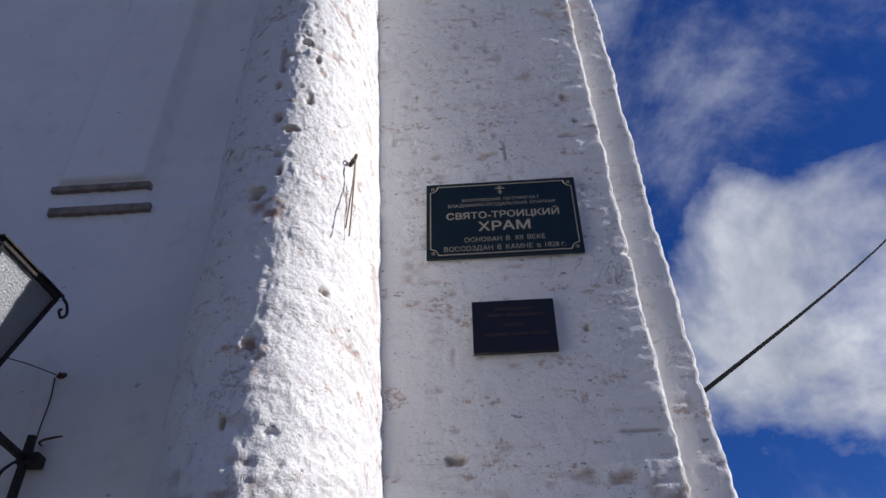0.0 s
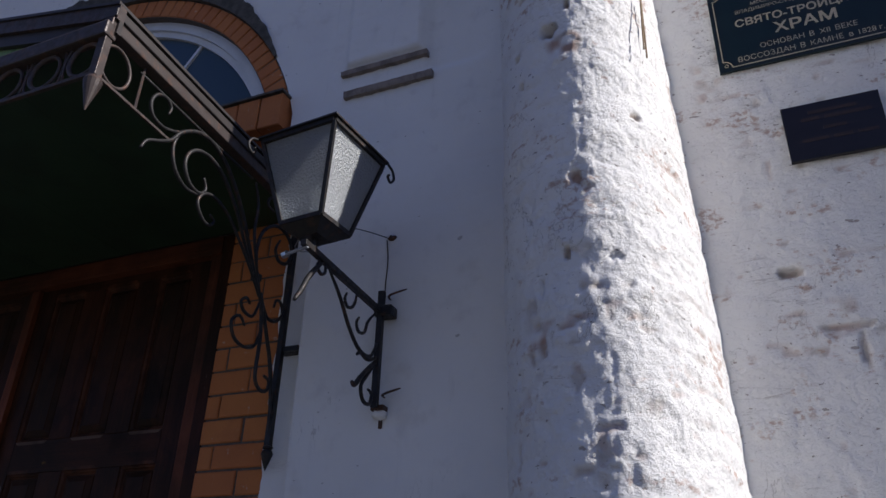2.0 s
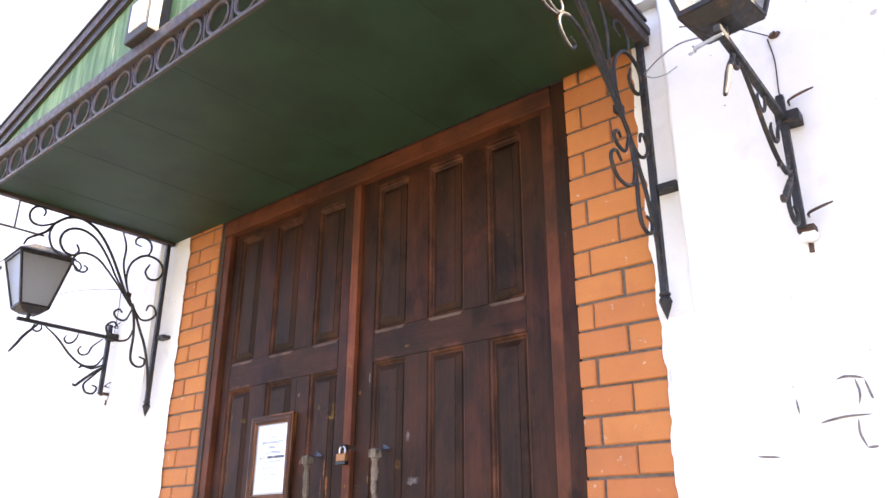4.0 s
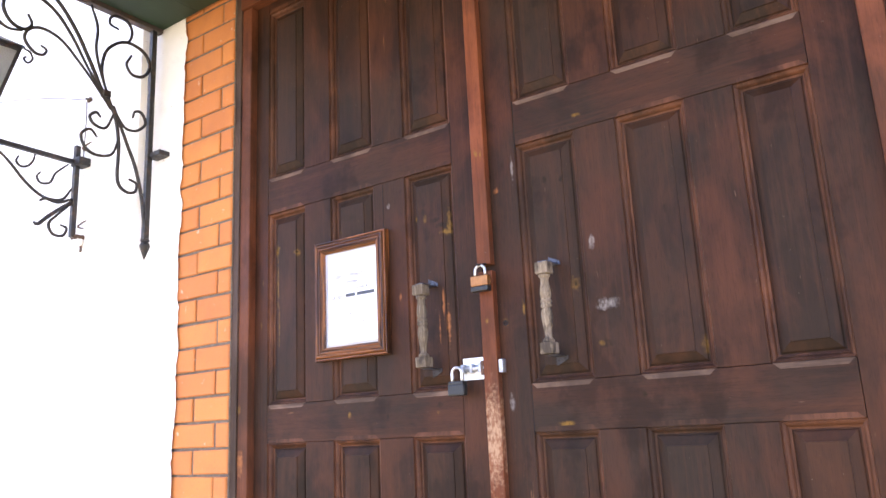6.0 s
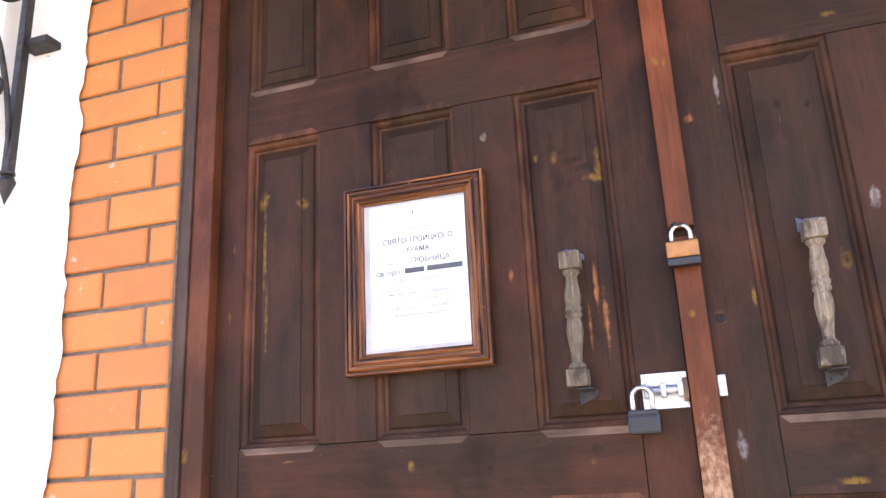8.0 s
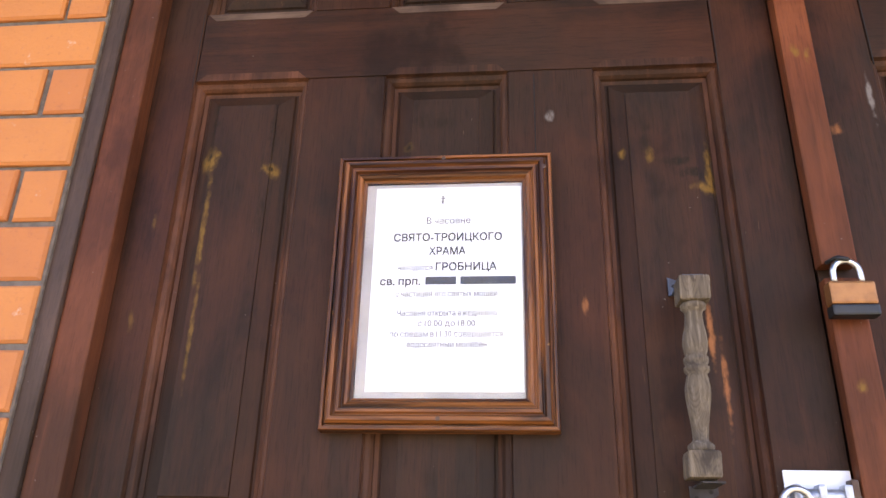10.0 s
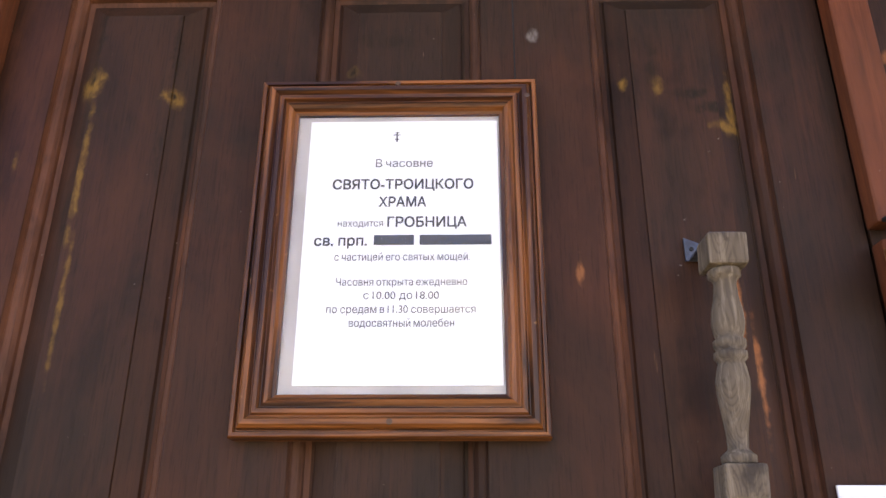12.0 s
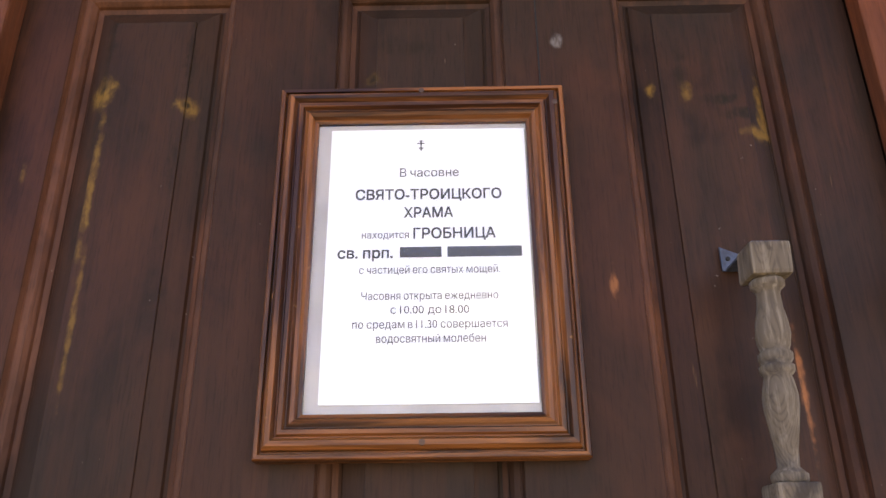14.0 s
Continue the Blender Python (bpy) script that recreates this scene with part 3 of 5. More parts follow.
def word_mesh(text, bold):
    """Flat letters; overlapping strokes are filled together by their winding."""
    loops = outlines(text)
    area = [sum(a.cross(b) for a, b in zip(l, l[1:] + l[:1])) / 2 for l in loops]
    holes, solid = [], []
    for l, k in zip(loops, area):
        around = [m for m, j in zip(loops, area) if j * k < 0 and abs(j) > abs(k) and all(inside(q, m) for q in l)]
        if around:
            holes.append((l, min(around, key=lambda m: max(q.x for q in m) - min(q.x for q in m))))
        else:
            solid.append((l, 1 if k > 0 else -1))
    heavy = 0.026 if bold else 0.0
    rings = []
    for l, sign in solid:
        q = fatten(l, sign * heavy)
        rings.append(q if sign > 0 else q[::-1])
    for l, around in holes:
        k = sum(a.cross(b) for a, b in zip(l, l[1:] + l[:1]))
        q = fatten(l, -heavy if k > 0 else heavy)
        rings.append(q if k < 0 else q[::-1])
    points, edges = [], []
    for ring in rings:
        base = len(points)
        points += [Vector((q.x, q.y)) for q in ring]
        edges += [(base + j, base + (j + 1) % len(ring)) for j in range(len(ring))]
    flat, _, tris, _, _, _ = delaunay_2d_cdt(points, edges, [], 0, 1e-5)
    ends = np.array([[(points[i].x, points[i].y), (points[j].x, points[j].y)] for i, j in edges])
    x0, y0, x1, y1 = ends[:, 0, 0], ends[:, 0, 1], ends[:, 1, 0], ends[:, 1, 1]
    verts, faces = [(q.x, q.y, 0.0) for q in flat], []
    for tri in tris:
        mx, my = (sum(flat[j][axis] for j in tri) / 3 for axis in (0, 1))
        side = (x1 - x0) * (my - y0) - (mx - x0) * (y1 - y0)
        turns = np.sum((y0 <= my) & (y1 > my) & (side > 0)) - np.sum((y0 > my) & (y1 <= my) & (side < 0))
        if turns > 0:
            faces.append(list(tri))
    me = bpy.data.meshes.new("word")
    me.from_pydata(verts, [], faces)
    return me


def lettering(text, x, y, z, width, material, parent, bold=False, height=None):
    """Words on an upright face that looks towards -y, on the baseline z, centred at x, fitted to the width; each word a part."""
    words, at = [], 0.0
    for word in text.split(" "):
        if not word:
            at += 0.25
            continue
        me = word_mesh(word, bold)
        xs = [v.co.x for v in me.vertices]
        words.append((me, at - min(xs)))
        at += max(xs) - min(xs) + 0.33
    k = width / (at - 0.33)
    kz = k if height is None else height / 0.7
    for me, shift in words:
        for v in me.vertices:
            v.co = Vector((x - width / 2 + (v.co.x + shift) * k, y - 0.0004 - v.co.z * 0.5, z + v.co.y * kz))
        me.materials.clear()
        me.materials.append(material)
        me.name = "word"
        ob = new("word", me)
        ob.parent = parent


def bar(x0, x1, y, z0, z1, material, parent):
    return part("lettering_bar", a_box(x0, x1, y - 0.0008, y, z0, z1), material, parent)


# ---------------------------------------------------------------- the setting
GROUND_Z, TOP = -0.10, 8.2
DOOR_Y, BRICK_Y, STRIP_Y, WALL_Y, PLAQUE_Y = 2.392, 2.342, 2.335, 2.28, 2.452
MIDDLE = -3.345

gbm = bmesh.new()
bmesh.ops.create_grid(gbm, x_segments=60, y_segments=60, size=600)
ground = finish("ground", gbm, GROUND)
ground.location.z = GROUND_Z
tagged(ground, "grey-brown trodden paving round the church", "ground", kind="structure")


def column_axis(v):
    """Middle x and radius of the leaning, tapering column at height v."""
    return -0.563 - 0.0165 * (v - 1.5), 0.303 - 0.0125 * (v - 1.5)


def column_relief(u, v):
    d, bare = masonry(u * 0.29, v, 1.0, 1)
    arc = u * 0.29   # length round the column from its front, to the right
    for cu, cv, w, h, deep in ((-0.062, 3.06, 0.028, 0.026, 0.13), (0.027, 3.335, 0.040, 0.010, 0.03), (-0.030, 3.393, 0.016, 0.020, 0.03), (0.050, 3.80, 0.028, 0.014, 0.03), (-0.040, 3.64, 0.014, 0.016, 0.03),
                               (0.090, 3.49, 0.016, 0.014, 0.02), (0.003, 3.145, 0.010, 0.022, 0.03), (0.20, 2.74, 0.018, 0.010, 0.02), (-0.010, 2.52, 0.016, 0.018, 0.022), (-0.175, 2.908, 0.016, 0.009, 0.02),
                               (-0.20, 3.03, 0.014, 0.009, 0.02), (0.085, 2.28, 0.022, 0.010, 0.012), (-0.05, 3.56, 0.012, 0.020, 0.03), (0.11, 3.72, 0.012, 0.020, 0.02), (-0.16, 3.25, 0.018, 0.008, 0.015),
                               (-0.18, 3.45, 0.016, 0.008, 0.015), (-0.05, 2.30, 0.010, 0.016, 0.02), (-0.13, 2.22, 0.007, 0.030, 0.012), (-0.01, 3.22, 0.012, 0.012, 0.02), (-0.22, 2.62, 0.007, 0.03, 0.01)):
        k = dent(arc, v, cu, cv, w, h)
        d, bare = d - deep * k, np.maximum(bare, 0.8 * k * (deep > 0.012))
    for cu, cv, w, h, amount in ((-0.15, 2.07, 0.030, 0.055, 0.9), (-0.08, 2.115, 0.10, 0.016, 0.8), (-0.17, 2.15, 0.03, 0.05, 0.6), (0.05, 2.20, 0.07, 0.010, 0.7), (0.07, 2.12, 0.08, 0.012, 0.6), (0.02, 1.80, 0.07, 0.02, 0.6), (0.02, 2.50, 0.03, 0.03, 0.5)):
        k = dent(arc, v, cu, cv, w, h) * np.clip(0.6 + wobble(arc * 40, v * 40, 21), 0, 1)
        d, bare = d - 0.006 * k, np.maximum(bare, amount * k)
    return d, bare


def column_side(v):
    """x of the column's flank, which runs straight back into the pier."""
    return -0.345 - 0.045 * (np.minimum(v, 5.5) - 2.7) - 0.016 * np.maximum(v - 5.5, 0)


def column_place(u, v, d):
    cx, r = column_axis(v)
    half = column_side(v) - cx
    past = np.clip(u - math.pi / 2, 0, None)
    turn = np.minimum(u, math.pi / 2)
    x = cx + (np.where(u > 0, half, r) + d) * np.sin(turn)
    y = np.where(u > 0, 2.05 - r + (r + 0.14) * (1 - np.cos(turn)), 2.05 - r * np.cos(turn))
    return x, y - d * np.cos(turn) + past * 0.36, v


column = sheet("column", WHITE_ROUGH, np.linspace(-2.4, 3.0, 270), np.arange(GROUND_Z, TOP, 0.0085), column_place, column_relief)
tagged(column, "round whitewashed brick column with pitted flaking limewash", "column", kind="structure")


def pier_edge(v):
    return 0.585 - 0.031 * (v - 3.25) + 0.014 * np.clip(3.25 - v, 0, 1) + 0.004 * wobble(v * 5, v * 0 + 3, 2) + 0.003 * wobble(v * 19, v * 0 + 1, 3) + 0.0025 * wobble(v * 47, v * 0 + 4, 8)


def pier_relief(u, v):
    d, bare = masonry(u, v, 0.6, 7)
    for cu, cv, w, h, deep in ((-0.095, 2.475, 0.035, 0.018, 0.035), (0.39, 3.93, 0.035, 0.010, 0.015), (0.43, 4.02, 0.01, 0.014, 0.015), (0.40, 4.18, 0.012, 0.02, 0.012), (0.13, 3.86, 0.005, 0.06, 0.008),
                               (0.42, 2.55, 0.06, 0.008, 0.008), (0.33, 2.95, 0.010, 0.012, 0.012), (-0.16, 3.72, 0.006, 0.008, 0.01), (0.02, 2.28, 0.07, 0.010, 0.010), (0.05, 2.20, 0.009, 0.06, 0.008)):
        k = dent(u, v, cu, cv, w, h)
        d, bare = d - deep * k, np.maximum(bare, 0.6 * k)
    for cu, cv, w, h, amount in ((0.33, 2.40, 0.20, 0.028, 0.75), (0.50, 2.33, 0.10, 0.03, 0.6), (0.10, 2.26, 0.14, 0.014, 0.45), (0.37, 4.10, 0.015, 0.05, 0.5), (0.40, 2.14, 0.08, 0.03, 0.6)):
        k = dent(u, v, cu, cv, w, h) * np.clip(0.35 + wobble(u * 30, v * 45, 22), 0, 1)
        d, bare = d - 0.006 * k, np.maximum(bare, amount * k)
    chip = dent(u, v, 0.55, 3.275, 0.06, 0.018)
    return d - 0.02 * chip, bare


def pier_place(u, v, d):
    """Front face, rounded over its right edge and back to the next step."""
    e = pier_edge(v)
    over = np.clip(u - 0.50, 0, None)
    flat = np.minimum(u, 0.50)
    turn = np.clip(over / 0.05, 0, 1) * (math.pi / 2)
    run = np.clip(over - 0.05, 0, None)
    x = flat * (e - 0.018) / 0.50 * (u > 0) + flat * (u <= 0) + 0.018 * np.sin(turn) + d * np.sin(turn)
    return x, PLAQUE_Y + 0.018 * (1 - np.cos(turn)) + run - d * np.cos(turn), v


pier = sheet("wall_pier", WHITE_ROUGH, np.concatenate([np.arange(-0.62, 0.5, 0.008), np.linspace(0.5, 0.55, 8), np.linspace(0.56, 0.66, 10)]), np.arange(GROUND_Z, TOP, 0.0095), pier_place, pier_relief)
tagged(pier, "whitewashed brick pier with uneven chipped corner", "wall", kind="structure")


def corner_place(u, v, d):
    """The step behind the pier, rounded over the building's corner and on along its side."""
    e = 0.741 - 0.030 * (v - 3.3) + 0.042 * np.clip(3.0 - v, 0, 1.2) + 0.004 * wobble(v * 4, v * 0 + 5, 4) + 0.004 * wobble(v * 17, v * 0 + 8, 5) + 0.003 * wobble(v * 43, v * 0 + 2, 9)
    over = np.clip(u - 0.70, 0, None)
    turn = np.clip(over / 0.06, 0, 1) * (math.pi / 2)
    run = np.clip(over - 0.06, 0, None)
    x = np.minimum(u, 0.70) * (e - 0.022) / 0.70 + 0.022 * np.sin(turn) + d * np.sin(turn)
    return x, PLAQUE_Y + 0.095 + 0.022 * (1 - np.cos(turn)) + run - d * np.cos(turn), v


corner = sheet("wall_corner", WHITE_ROUGH, np.concatenate([np.arange(0.45, 0.70, 0.008), np.linspace(0.70, 0.76, 8), np.linspace(0.78, 1.2, 30), np.linspace(1.3, 9.0, 30)]),
               np.arange(GROUND_Z, TOP, 0.0115), corner_place, lambda u, v: masonry(u, v, 0.6, 13))
tagged(corner, "whitewashed brick corner of the church, lumpy with old limewash", "wall", kind="structure")


def wall_relief(u, v):
    d, bare = masonry(u, v, 0.28, 17)
    return d, bare


def east_relief(u, v):
    d, bare = wall_relief(u, v)
    lift = np.clip((v - 3.63) / 0.012, 0, 1)
    side = np.clip((u + 1.675) / 0.014, 0, 1) * np.clip((-1.300 - u) / 0.020, 0, 1)
    d = d - 0.03 * np.clip((u + 1.300) / 0.025, 0, 1) * np.clip((v - 3.50) / 0.05, 0, 1) * np.clip((-1.00 - u) / 0.1, 0, 1)
    return d + 0.030 * lift * side, bare


def flat_place(y):
    return lambda u, v, d: (u, y - d, v)


def step_edge_place(u, v, d):
    """The wall right of the portal: its left edge turns back to the plaster strip."""
    e = -1.772 + 0.030 * np.clip(2.45 - v, 0, 0.9) + 0.004 * wobble(v * 9, v * 0, 31)
    turn = np.clip((-1.735 - u) / 0.03, 0, 1)
    x = np.where(u > -1.735, u, -1.735 + (e + 1.735) * turn)
    return x, WALL_Y + 0.058 * np.clip((-1.75 - u) / 0.02, 0, 1) - d * (1 - 0.6 * turn), v


wall_east = sheet("wall_east", WHITE_SMOOTH, np.concatenate([np.linspace(-1.80, -1.735, 12), np.arange(-1.72, -0.58, 0.0125)]), np.arange(GROUND_Z, TOP, 0.0125), step_edge_place, east_relief)
tagged(wall_east, "smooth whitewashed wall beside the church portal", "wall", kind="structure")
west = sheet("wall_west", WHITE_SMOOTH, np.concatenate([np.linspace(-9.5, -6.6, 60), np.arange(-6.58, -4.925, 0.014)]), np.arange(GROUND_Z, TOP, 0.016), flat_place(WALL_Y), wall_relief)
tagged(west, "smooth whitewashed wall beside the church portal", "wall", kind="structure")


def ragged(side):
    def place(u, v, d):
        k = 0.010 * wobble(v * 14, v * 0, 41 + side) + 0.005 * wobble(v * 45, v * 0, 43 + side)
        if side > 0:
            x = np.where(u < -1.87, u + 0.0 + k - 0.012 * (v - 2.0), u)
        else:
            x = np.where(u > -4.72, u + k, u)
        return x, STRIP_Y - d, v
    return place


strip_east = sheet("wall_strip_east", WHITE_SMOOTH, np.linspace(-1.885, -1.74, 16), np.arange(GROUND_Z, 3.6, 0.014), ragged(1), wall_relief)
strip_west = sheet("wall_strip_west", WHITE_SMOOTH, np.linspace(-4.93, -4.70, 22), np.arange(GROUND_Z, 3.6, 0.014), ragged(-1), wall_relief)
for ob in (strip_east, strip_west):
    tagged(ob, "narrow plaster strip with a ragged edge against the bricks", "wall", kind="structure")
west_edge = finish("wall_west_edge", a_box(-4.945, -4.924, WALL_Y + 0.001, STRIP_Y + 0.02, GROUND_Z, TOP), WHITE_SMOOTH)
tagged(west_edge, "plastered edge of the whitewashed wall", "wall", kind="structure")

# masses behind the faces, which close the building
back = bmesh.new()
box(back, -9.5, -4.72, 2.37, 3.0, GROUND_Z, TOP)
box(back, -1.90, 0.45, 2.53, 3.2, GROUND_Z, TOP)
box(back, -9.5, 0.4, 9.0, 9.3, GROUND_Z, TOP)
box(back, -9.8, -9.5, 2.4, 9.3, GROUND_Z, TOP)
box(back, -9.5, 0.4, 2.9, 9.2, TOP - 0.1, TOP + 0.1)
mass = tagged(finish("wall_mass", back, WHITE_SMOOTH), "plain whitewashed masonry of the church body", "wall", kind="structure")


# ---- brick portal
def brick_mesh(w, h, depth, name="brick"):
    bm = a_box(-w / 2, w / 2, 0, depth, -h / 2, h / 2)
    bmesh.ops.bevel(bm, geom=[e for e in bm.edges if all(v.co.y < 0.001 for v in e.verts)], offset=0.004, segments=1, affect="EDGES")
    me = bpy.data.meshes.new(name)
    bm.to_mesh(me)
    bm.free()
    me.materials.append(CLAY)
    return me


portal = finish("wall_portal", a_box(-4.74, -4.405, BRICK_Y + 0.009, 2.75, GROUND_Z, 3.62), MORTAR)
tagged(portal, "orange brick portal with grey mortar joints round the door", "wall", kind="structure")
bm = bmesh.new()
box(bm, -2.178, -1.84, BRICK_Y + 0.009, 2.75, GROUND_Z, 3.62)
box(bm, -4.405, -2.178, BRICK_Y + 0.03, 2.75, 2.935, 3.62)
portal_mortar = part("mortar_bed", bm, MORTAR, portal)


def door_panel(cx0, cx1, z0, z1, parent):
    """Raised-field panel in a rubbed moulding, coloured lighter for its lit edges; the moulding's top and bottom stop
    short of the corners.
    """
    bm = bmesh.new()

    def ring(inset, y, lift=0.0):
        c = 0.014 if inset < 0.01 else 0.0
        return [bm.verts.new(p) for p in ((cx0 + inset, y, z0 + inset), (cx1 - inset, y, z0 + inset), (cx1 - inset, y, z1 - inset - lift), (cx0 + inset, y, z1 - inset - lift))]

    rings = [ring(0.0, DOOR_Y + 0.001), ring(0.0015, DOOR_Y + 0.007), ring(0.004, DOOR_Y + 0.0065), ring(0.009, DOOR_Y + 0.0095), ring(0.0125, DOOR_Y + 0.0145), ring(0.0135, DOOR_Y + 0.019), ring(0.0195, DOOR_Y + 0.0215)]
    for a, b in zip(rings, rings[1:]):
        for j in range(4):
            bm.faces.new((a[j], a[(j + 1) % 4], b[(j + 1) % 4], b[j]))
    mould = part("moulding", bm, WOOD_MOULD, parent, "rubbed reddish moulding, its lit edges put into the colour")
    bm = bmesh.new()
    rings = [ring(0.0190, DOOR_Y + 0.0212), ring(0.022, DOOR_Y + 0.0200), ring(0.024, DOOR_Y + 0.0165), ring(0.046, DOOR_Y + 0.0060), ring(0.0465, DOOR_Y + 0.0030)]
    for a, b in zip(rings, rings[1:]):
        for j in range(4):
            bm.faces.new((a[j], a[(j + 1) % 4], b[(j + 1) % 4], b[j]))
    bm.faces.new(rings[-1])
    return part("panel", bm, WOOD_PANEL, parent)


ROWS_Z = ((0.40, 1.211), (1.338, 2.023), (2.157, 2.838))
door_1 = thing("door_1", "tall dark brown panelled wooden double door, closed and padlocked", "door", kind="structure")


def door_leaf(x0, x1, columns):
    bm = bmesh.new()
    xs = [x0] + [v for c in columns for v in c] + [x1]
    leaf = part("door_leaf", box(bm, x0, x1, DOOR_Y + 0.0222, DOOR_Y + 0.05, 0.12, 2.925), WOOD_STILE, door_1)
    for a, b in ((xs[0], xs[1]), (xs[6], xs[7])):
        part("stile", a_box(a, b, DOOR_Y, DOOR_Y + 0.022, 0.12, 2.925, bevel=0.0015), WOOD_STILE, leaf)
    levels = [0.12] + [v for r in ROWS_Z for v in r] + [2.925]
    for z0, z1 in zip(levels[::2], levels[1::2]):
        part("rail", a_box(xs[1] + 0.0012, xs[6] - 0.0012, DOOR_Y, DOOR_Y + 0.022, z0, z1, bevel=0.0015), WOOD_RAIL, leaf)
    for z0, z1 in ROWS_Z:
        for a, b in ((xs[2], xs[3]), (xs[4], xs[5])):
            part("muntin", a_box(a, b, DOOR_Y + 0.0003, DOOR_Y + 0.022, z0 + 0.0012, z1 - 0.0012, bevel=0.0015), WOOD_STILE, leaf)
        for a, b in columns:
            door_panel(a, b, z0, z1, leaf)
            for zz, sign in ((z1, 1), (z0, -1)):
                bm = bmesh.new()
                q = [(a + 0.004, DOOR_Y - 0.0006, zz), (a + 0.018, DOOR_Y - 0.0006, zz + sign * 0.013), (b - 0.018, DOOR_Y - 0.0006, zz + sign * 0.013), (b - 0.004, DOOR_Y - 0.0006, zz),
                     (b - 0.004, DOOR_Y + 0.008, zz), (a + 0.004, DOOR_Y + 0.008, zz)]
                v = [bm.verts.new(p) for p in q]
                bm.faces.new((v[0], v[1], v[2], v[3]))
                bm.faces.new((v[0], v[3], v[4], v[5]))
                # lower chamfers get the pale wood that paints in their catch-light
                part("stopped_chamfer", bm, WOOD_MOULD if sign > 0 else WOOD_SKYLIT, leaf)
    return leaf


leaf_w = door_leaf(-4.3245, -3.352, ((-4.258, -4.071), (-3.948, -3.755), (-3.626, -3.440)))
leaf_e = door_leaf(-3.348, -2.304, ((-3.217, -3.028), (-2.907, -2.717), (-2.597, -2.421)))
part("cover_strip", a_box(-3.352, -3.306, 2.366, DOOR_Y - 0.001, 1.682, 2.877, bevel=0.003), WOOD_STRIP, leaf_e, "red-brown cover strip")
part("cover_strip", a_box(-3.351, -3.305, 2.368, DOOR_Y - 0.001, 0.14, 1.664, bevel=0.003), WOOD_STRIP, leaf_e, "worn red-brown cover strip, bare towards the bottom")
for x, z, h, w in ((-3.7165, 1.94, 0.150, 0.0016), (-3.439, 2.085, 0.15, 0.0012), (-3.215, 2.085, 0.15, 0.0014), (-3.216, 1.27, 0.13, 0.0014), (-4.262, 2.085, 0.15, 0.001)):
    part("crack", a_box(x, x + w, DOOR_Y - 0.0008, DOOR_Y + 0.001, z - h / 2, z + h / 2), WOOD_BLACK, leaf_w if x < MIDDLE else leaf_e, "dark drying crack")
bm = bmesh.new()
lathe(bm, 0, 0, ((0.004, -0.0012), (0.0095, -0.001), (0.0095, 0.0)), 14)
bmesh.ops.rotate(bm, verts=bm.verts, cent=(0, 0, 0), matrix=Matrix.Rotation(math.pi / 2, 3, "X"))
bmesh.ops.translate(bm, verts=bm.verts, vec=(-3.284, DOOR_Y, 1.512))
part("keyhole", bm, WOOD_BLACK, leaf_e, "empty keyhole with splintered edge")

frame_1 = thing("door_frame", "red-brown painted wooden door frame with grey outer edge", "door frame", kind="structure")
part("jamb", a_box(-4.3765, -4.325, 2.362, 2.46, 0.10, 2.879, bevel=0.004), WOOD_FRAME, frame_1)
part("jamb", a_box(-2.303, -2.248, 2.362, 2.46, 0.10, 2.879, bevel=0.004), WOOD_FRAME, frame_1)
part("outer_strip", a_box(-4.4175, -4.377, 2.356, 2.46, 0.10, 2.965, bevel=0.003), WOOD_EDGE, frame_1, "dark grey-brown edge strip")
part("outer_strip", a_box(-2.2475, -2.186, 2.356, 2.46, 0.10, 2.965, bevel=0.003), WOOD_STILE, frame_1, "dark grey-brown edge strip")
part("head", a_box(-4.3765, -2.248, 2.350, 2.46, 2.8795, 2.965, bevel=0.004), WOOD_LINTEL, frame_1)
part("threshold", a_box(-4.40, -2.18, 2.30, 2.70, GROUND_Z, 0.118, bevel=0.01), MORTAR, frame_1)


# ---------------------------------------------------------------- things on the door
def moulded_frame(x0, x1, z0, z1, y, w, parent):
    """Four mitred lengths of a reeded picture moulding."""
    prof = ((0.0, -0.008), (0.0, 0.013), (0.0015, 0.0155), (0.005, 0.0155), (0.0062, 0.0105), (0.0078, 0.0105), (0.009, 0.0175), (0.012, 0.0215), (0.0165, 0.0215), (0.0195, 0.0165), (0.0205, 0.0165), (0.0225, 0.020), (0.0265, 0.020), (0.0285, 0.015), (0.0295, 0.015), (0.0325, 0.0165), (0.036, 0.0145), (0.0385, 0.0095), (w, 0.008), (w, 0.0))
    corners = ((x0, z0, 1, 1), (x1, z0, -1, 1), (x1, z1, -1, -1), (x0, z1, 1, -1))
    for k in range(4):
        a, b = corners[k], corners[(k + 1) % 4]
        bm = bmesh.new()
        rows = [[bm.verts.new((c[0] + c[2] * s * w / 0.042, y - h, c[1] + c[3] * s * w / 0.042)) for s, h in [(min(p[0], 0.042), p[1]) for p in prof]] for c in (a, b)]
        for i in range(len(prof) - 1):
            bm.faces.new((rows[0][i], rows[0][i + 1], rows[1][i + 1], rows[1][i]))
        for row in rows:
            bm.faces.new(row)
        bmesh.ops.recalc_face_normals(bm, faces=bm.faces)
        part("frame_rail" if k % 2 == 0 else "frame_stile", bm, WOOD_PICTURE_FLAT if k % 2 == 0 else WOOD_PICTURE, parent)


